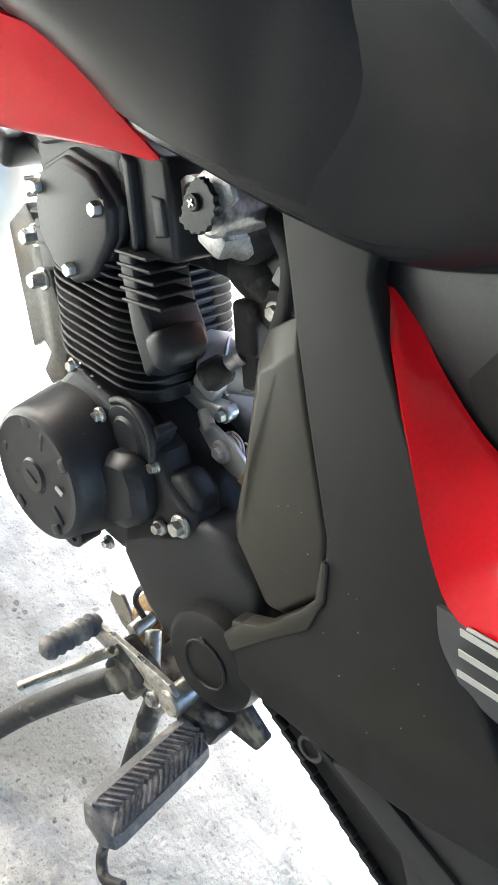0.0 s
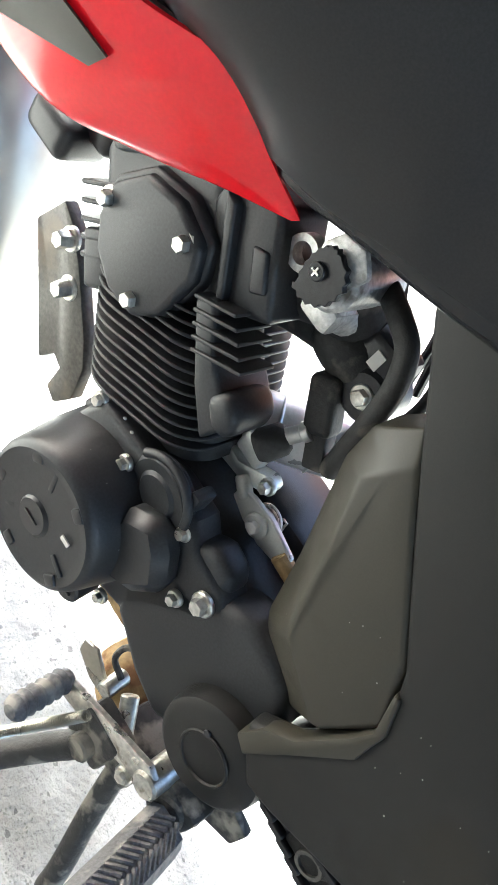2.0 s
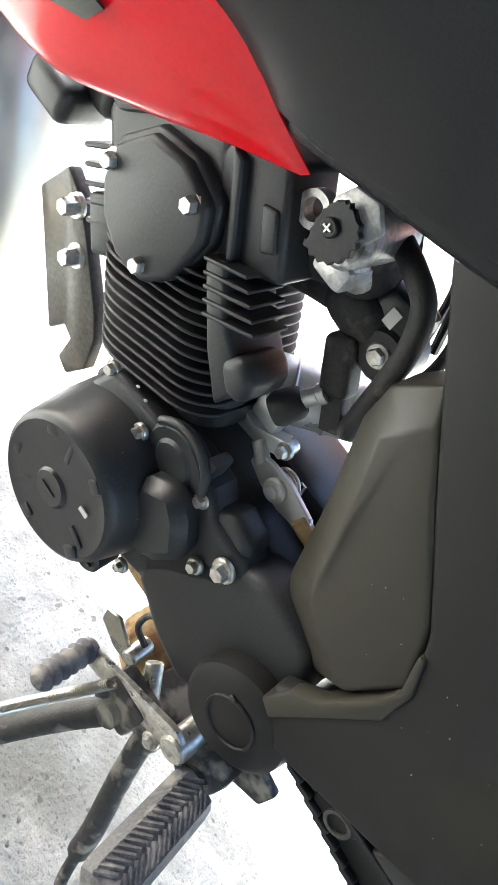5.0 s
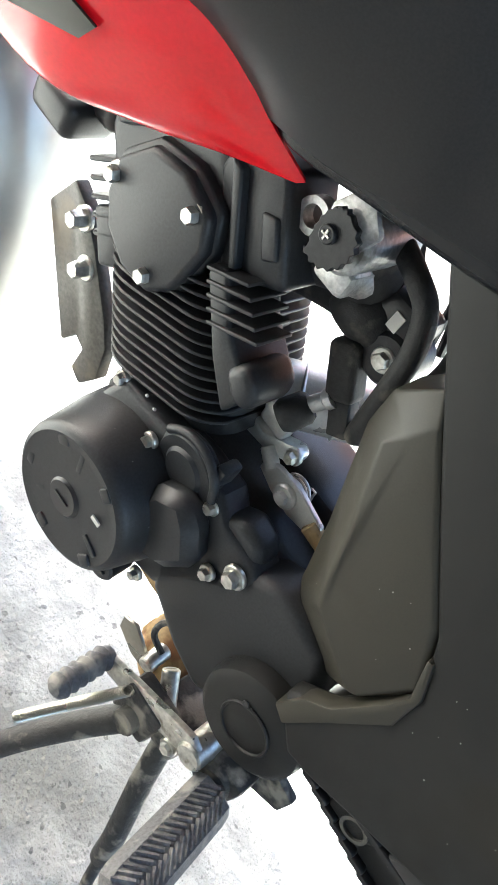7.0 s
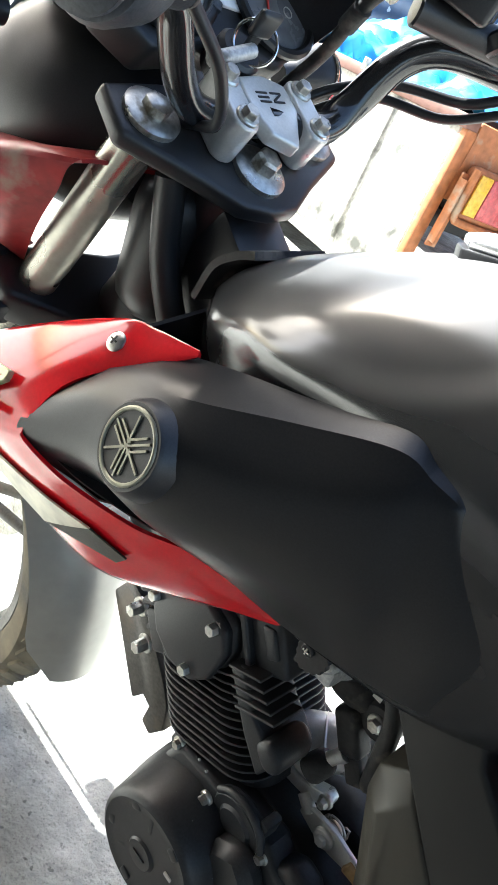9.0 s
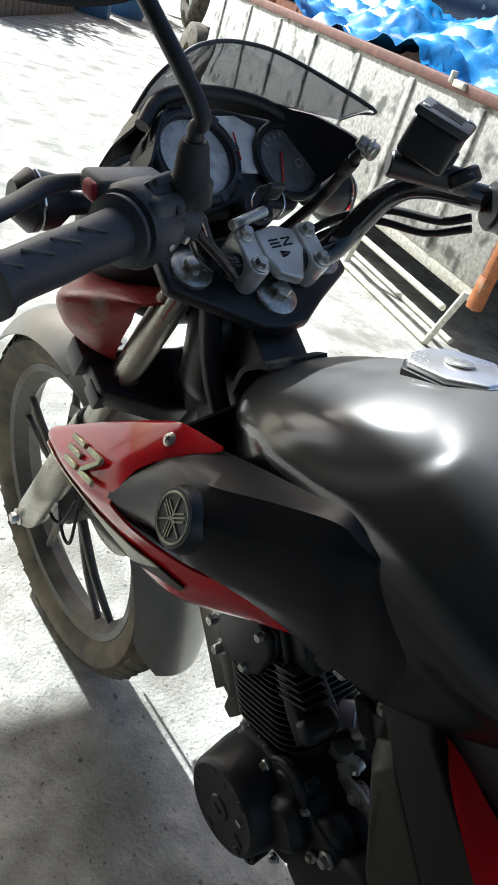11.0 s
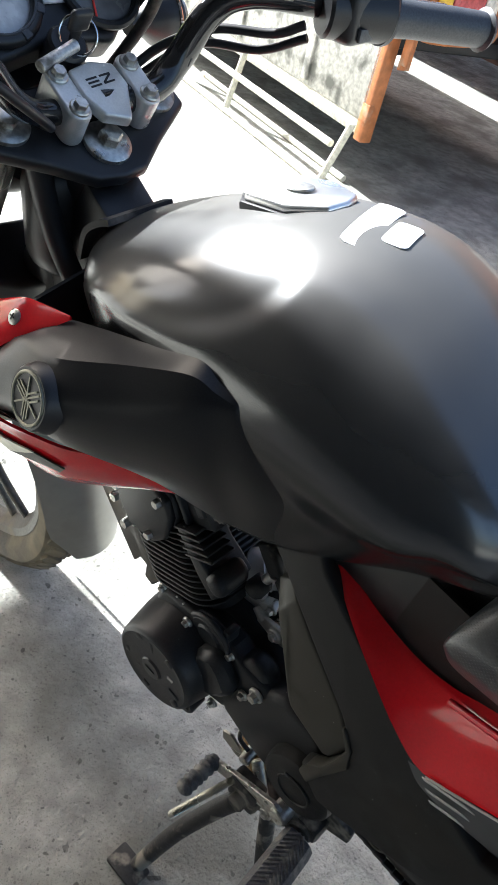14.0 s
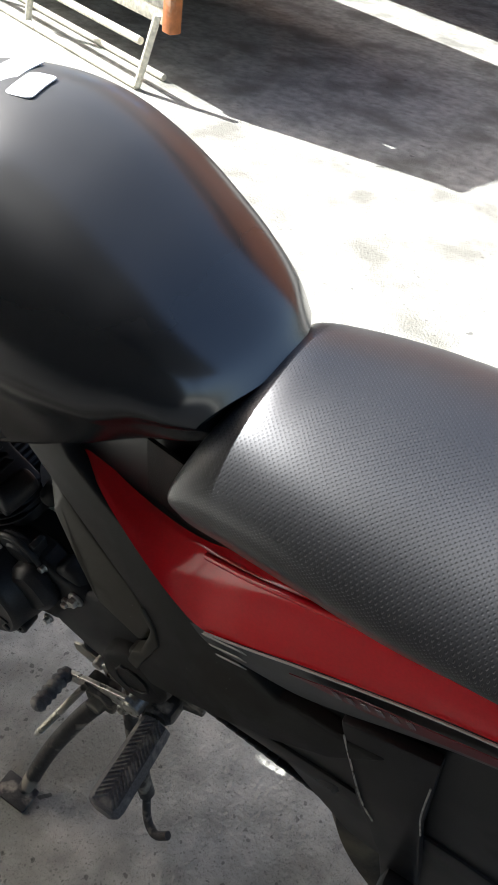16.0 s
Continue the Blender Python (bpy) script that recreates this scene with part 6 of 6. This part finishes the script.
part("rail_latch", join(box(0.55, -0.02, 1.0, 0.09, 0.03, 0.03, 0.004), box(0.62, -0.025, 1.02, 0.02, 0.03, 0.05, 0.004)), CREAM, truck)
part("sill_rail", box(2.1, 0.03, 0.285, 4.4, 0.05, 0.07, 0.006), CREAM, truck)
post = part("corner_post", join(box(-0.10, 0.03, 0.60, 0.055, 0.06, 0.74, 0.008), box(-0.105, 0.012, 0.345, 0.05, 0.03, 0.07, 0.006)), ORANGE, truck, "faded orange corner post")
part("bed_floor", box(2.1, 0.75, 0.62, 4.4, 1.4, 0.06, 0.006), DARK, truck)
part("far_side", join(box(2.95, 1.5, 0.75, 6.0, 0.05, 0.7, 0.006)), BROWN, truck)
part("tail_gate", box(-0.10, 0.75, 0.86, 0.05, 1.38, 0.30, 0.01), ORANGE, truck)
part("tail_bracket", join(box(-0.165, 0.075, 0.68, 0.012, 0.055, 0.30, 0.003), box(-0.185, 0.052, 0.68, 0.04, 0.010, 0.26, 0.003), rod((-0.172, 0.075, 0.545), (-0.176, 0.075, 0.545), 0.010, 12)), ORANGE, truck, "folded orange lamp bracket")
for y in (0.27, 1.20):
    housing = part("lamp_housing", join(box(-0.16, y, 0.76, 0.06, 0.38, 0.22, 0.03, 3), tube([(-0.20, y - 0.19, 0.86), (-0.20, y - 0.19, 0.69), (-0.20, y - 0.14, 0.655), (-0.20, y + 0.12, 0.665), (-0.20, y + 0.19, 0.71), (-0.20, y + 0.19, 0.86)], 0.016, 3, 10)), ORANGE, truck)
    for k, (c, w) in enumerate((((0.75, 0.45, 0.05), 0.07), ((0.55, 0.10, 0.10), 0.16), ((0.75, 0.7, 0.6), 0.07))):
        part("lamp_lens", box(-0.197, y - 0.12 + (0, 0.12, 0.24)[k], 0.77, 0.012, w, 0.16, 0.006), material("tail lamp lens", c, 0.25, bump=0), housing)
plate_ob = part("number_plate", box(-0.21, 0.86, 0.685, 0.006, 0.36, 0.15, 0.004), WHITE, truck, "white number plate with dark bars")
for k in range(5):
    part("plate_bar", box(-0.2145, 0.735 + 0.06 * k, 0.685, 0.003, 0.03, 0.09, 0), DARK, plate_ob)
part("plate_frame", tube([(-0.205, 0.60, 0.76), (-0.205, 0.64, 0.60), (-0.205, 1.07, 0.60), (-0.205, 1.09, 0.76)], 0.012, 1, 8, False, True), CREAM, truck)
for s, d in ((3.6, 0.3), (3.6, 1.25), (5.6, 0.3), (5.6, 1.25)):
    part("truck_wheel", moved(ring((0, 0, 0), [(0.10, -0.08), (0.24, -0.09), (0.29, -0.06), (0.30, 0), (0.29, 0.06), (0.24, 0.09), (0.10, 0.08)], 32), Matrix.Translation((s, d, 0.30))), TYRE, truck)
part("chassis", box(3.4, 0.78, 0.40, 5.0, 0.5, 0.12, 0.01), DARK, truck)

# the cream tube frame that stands below the bed side
rack = new("tube_frame")
rack.matrix_world = TM
tagged(rack, "rusty cream steel tube frame leaning below the truck", "frame")
bars = [((-0.02, -0.07, 0.016), (1.45, -0.07, 0.016)), ((-0.03, -0.065, 0.19), (1.45, -0.065, 0.19)), ((-0.02, -0.07, 0.016), (-0.10, -0.04, 0.30)), ((0.86, -0.07, 0.016), (0.82, -0.04, 0.30)), ((1.45, -0.07, 0.016), (1.42, -0.04, 0.30))]
for a, b2 in bars:
    part("tube", rod(a, b2, 0.016, 14), CREAM, rack)
part("tube", rod((0.02, 0.10, 0.016), (1.45, 0.10, 0.016), 0.014, 14), CREAM, rack)

# blue sheet and tarpaulin in the bed
wave = [[Vector((1.2 + 4.75 * i / 40, 1.22 - 0.05 * k / 60 + 0.007 * math.cos(2 * math.pi * k / 12), 1.02 + (0.78 + 0.04 * i / 40) * k / 60 + 0.012 * noise.noise((i * 0.35, 0, 2)))) for k in range(61)] for i in range(41)]
sheet = part("corrugated_sheet", thick(grid(wave), 0.004), BLUE)
sheet.matrix_world = TM
tagged(sheet, "weathered dark blue corrugated sheet in the truck bed", "metal sheet")
rows = []
for i in range(91):
    row = []
    for k in range(41):
        x, y = 0.1 + 4.1 * i / 90, 0.10 + 1.06 * k / 40
        h = 0.98 + 0.14 * noise.noise((x * 1.6, y * 2.4, 0.3)) + 0.13 * abs(noise.noise((x * 3.4 + y * 2, y * 5, 4))) + 0.05 * abs(noise.noise((x * 9, y * 12, 7))) + 0.30 * (k / 40) ** 1.5
        row.append(Vector((x, y, h)))
    rows.append(row)
tarp = part("tarpaulin", thick(grid(rows), 0.004), TARP)
tarp.matrix_world = TM
tagged(tarp, "crumpled bright blue tarpaulin over the truck load", "tarpaulin")
load = part("load", box(2.1, 0.68, 0.77, 4.2, 1.0, 0.24, 0.02), DARK)
load.matrix_world = TM
tagged(load, "dark covered load in the truck bed", "cargo")

# the lorry beyond: an orange cab and a long brown body of upright boards
OCHRE = material("faded ochre paint", (0.36, 0.17, 0.045), 0.5, grain=20, dirt=(0.30, 0.12, 0.05), dirt_at=0.56, dirt_scale=3, edge=0.2)
BOARD = material("faded red brown board paint", (0.22, 0.085, 0.046), 0.6, grain=12, vary=0.35, dirt=(0.15, 0.055, 0.036), dirt_at=0.55, dirt_scale=3, edge=0.2, spec=0.3)
lorry = new("lorry")
lorry.matrix_world = TM
tagged(lorry, "lorry with a faded ochre cab and red brown panelled body", "lorry")
body = part("cargo_body", box(2.85, 3.2, 2.1, 11.0, 2.1, 2.5, 0.02), BOARD, lorry, "red brown body of upright panels")
EDGES = [8.36, 7.55, 6.62, 5.40, 4.42, 3.62, 2.80, 2.00, 1.20, 0.40, -0.40, -1.20, -2.00, -2.60]
for a, b in zip(EDGES, EDGES[1:]):
    m, w = (a + b) / 2, a - b - 0.03
    part("body_panel", join(box(m, 2.115, 1.72, w, 0.06, 1.66, 0.012, 1), *[box(m + q * w * 0.30, 2.085, 1.70, w * 0.24, 0.03, 1.40, 0.012, 1) for q in (-1, 0, 1)], box(m, 2.115, 3.20, w, 0.06, 0.26, 0.012, 1)), BOARD, body)
    if a < 7:
        part("body_window", box(m, 2.14, 2.81, w * 0.86, 0.04, 0.46, 0.01), GLASS, body)
part("body_post", join(box(8.86, 2.10, 2.05, 0.86, 0.10, 2.6, 0.03, 2), box(8.52, 2.05, 2.05, 0.10, 0.05, 2.5, 0.01)), ORANGE, lorry, "broad faded orange post between cab and body")
part("under_rail", box(2.85, 2.16, 0.80, 11.0, 0.08, 0.14, 0.01), DARK, lorry)
cab = part("cab", loft([[Vector((s, y, z)) for y, z in ((2.20, 0.95), (2.13, 1.2), (2.12, 2.4), (2.20, 2.7), (2.35, 3.2), (2.6, 3.35), (3.7, 3.35), (3.95, 0.95))] for s in (9.32, 9.36, 11.0, 13.6, 14.6, 14.9)], 2, 3, True, True), OCHRE, lorry, "faded ochre cab")
door = part("cab_door", plate([(9.40, 1.06), (9.40, 2.62), (12.0, 2.62), (12.0, 1.60), (11.5, 1.14)], 2.07, 2.12, 0.025, 3), OCHRE, cab)
part("door_crease", box(10.6, 2.066, 1.74, 2.3, 0.02, 0.03, 0.008, 2), OCHRE, door)
part("handle_recess", box(10.02, 2.062, 2.06, 0.30, 0.014, 0.26, 0.005), CREAM, door)
part("door_handle", box(10.02, 2.048, 2.06, 0.24, 0.03, 0.12, 0.01), DARK, door)
part("cab_window", box(10.9, 2.19, 2.95, 2.2, 0.05, 0.45, 0.03), GLASS, cab)
part("arch", tube([(12.6 + 0.92 * math.cos(a), 2.10, 0.75 + 0.82 * math.sin(a)) for a in [math.pi * i / 12 for i in range(13)]], 0.07, 2, 10), OCHRE, cab)
part("cab_skirt", box(14.2, 2.10, 1.08, 1.2, 0.10, 0.60, 0.03), ORANGE, cab)
part("bumper", box(14.9, 2.9, 0.75, 0.2, 2.0, 0.28, 0.04), DARK, lorry)
for s in (4.4, 6.5, 12.5):
    tyre = part("lorry_wheel", moved(ring((0, 0, 0), [(0.25, -0.10), (0.48, -0.13), (0.57, -0.09), (0.58, 0), (0.57, 0.09), (0.48, 0.13), (0.25, 0.10)], 36), Matrix.Translation((s, 2.22, 0.58))), TYRE, lorry)
    part("hub", turned((s, 2.13, 0.58), (s, 2.27, 0.58), [(0, 0.10), (0.3, 0.26), (1, 0.27)], 24), CREAM, tyre)

# potted plants by the far fence
LEAF = material("bright leaf", (0.30, 0.40, 0.07), 0.45, grain=30, vary=0.5, bump=0)
LEAF2 = material("dark leaf", (0.05, 0.12, 0.025), 0.5, grain=30, vary=0.5, bump=0)
POTB = material("blue plastic pot", (0.05, 0.14, 0.28), 0.5)
POTG = material("grey fence board", (0.16, 0.15, 0.13), 0.8)
rng = random.Random(4)


def leaves(n, rx, ry, z0, z1, size):
    vs, fs = [], []
    for _ in range(n):
        a, r = rng.uniform(0, 6.283), math.sqrt(rng.random())
        c = Vector((rx * r * math.cos(a), ry * r * math.sin(a), rng.uniform(z0, z1) - 0.25 * r * (z1 - z0)))
        d = Vector((rng.uniform(-1, 1), rng.uniform(-1, 1), rng.uniform(-0.5, 0.9))).normalized()
        w = d.orthogonal().normalized()
        w.rotate(Matrix.Rotation(rng.uniform(0, 6.28), 3, d))
        s = size * rng.uniform(0.6, 1.3)
        k = len(vs)
        vs += [c, c + d * s * 0.5 + w * s * 0.28, c + d * s + Vector((0, 0, -0.2 * s)), c + d * s * 0.5 - w * s * 0.28]
        fs.append((k, k + 1, k + 2, k + 3))
    return vs, fs


def plant(p, pot_r, pot_h, n, rx, h, size, mat, potmat):
    ob = part("potted_plant", join(turned((0, 0, 0), (0, 0, pot_h), [(0, pot_r * 0.75), (0.9, pot_r), (0.91, pot_r * 1.08), (1, pot_r * 1.08), (0.97, pot_r * 0.9)], 20)), potmat)
    ob.matrix_world = Matrix.Translation(p)
    vs, fs = leaves(n, rx, rx, pot_h, pot_h + h, size)
    me = bpy.data.meshes.new("foliage")
    me.from_pydata(vs, [], fs)
    me.materials.append(mat)
    fo = new("foliage", me)
    fo.parent = ob
    stems = part("stem", join(*[tube([(0, 0, pot_h * 0.8), (rng.uniform(-0.5, 0.5) * rx, rng.uniform(-0.5, 0.5) * rx, pot_h + h * 0.8)], 0.008, 1, 6, False) for _ in range(4)]), mat, ob)
    return tagged(ob, "leafy potted plant standing on the yard", "plant", "potted plants")


F = Vector((-8.9, 2.35, 0))
along_v = Vector((-0.75, 0.66, 0))
for k in range(8):
    p = F + along_v * (0.46 * k - 0.3) + Vector((-0.62, -0.2, 0)) * rng.uniform(0.6, 1.5)
    plant(p, rng.uniform(0.16, 0.24), rng.uniform(0.28, 0.42), 130, rng.uniform(0.28, 0.45), rng.uniform(0.5, 0.95), 0.19, LEAF if k % 2 else LEAF2, POTB if k % 2 else POTG)
plan = part("planter", join(*[box(-0.2 * k, 0, 0.2, 0.17, 0.05, 0.4, 0.01) for k in range(14)]), POTG)
plan.matrix_world = Matrix.Translation(F + Vector((0.30, -0.18, 0))) @ Matrix.Rotation(-0.64, 4, "Z")
tagged(plan, "row of grey boards edging the plants", "fence")
crate = part("crate", join(box(0, 0, 0.22, 0.50, 0.40, 0.44, 0.02), box(0, 0, 0.425, 0.54, 0.44, 0.05, 0.01)), POTB)
crate.matrix_world = Matrix.Translation((-11.25, 4.30, 0)) @ Matrix.Rotation(-0.5, 4, "Z")
tagged(crate, "blue plastic crate beside the plant fence", "crate")
plant(Vector((-12.3, 5.25, 0)), 0.36, 0.38, 26, 0.30, 0.35, 0.22, LEAF2, POTB)
plant(Vector((-12.6, 4.95, 0)), 0.26, 0.95, 60, 0.40, 0.6, 0.24, LEAF, POTB)
hedge_vs, hedge_fs = leaves(3200, 1.0, 2.2, 0.1, 2.6, 0.22)
me = bpy.data.meshes.new("hedge")
me.from_pydata(hedge_vs, [], hedge_fs)
me.materials.append(LEAF)
hedge = new("hedge", me)
hedge.matrix_world = Matrix.Translation((-15.6, 4.4, 0)) @ Matrix.Rotation(-0.36, 4, "Z")
tagged(hedge, "sunlit green shrubs beyond the yard", "shrubs", kind="stuff")
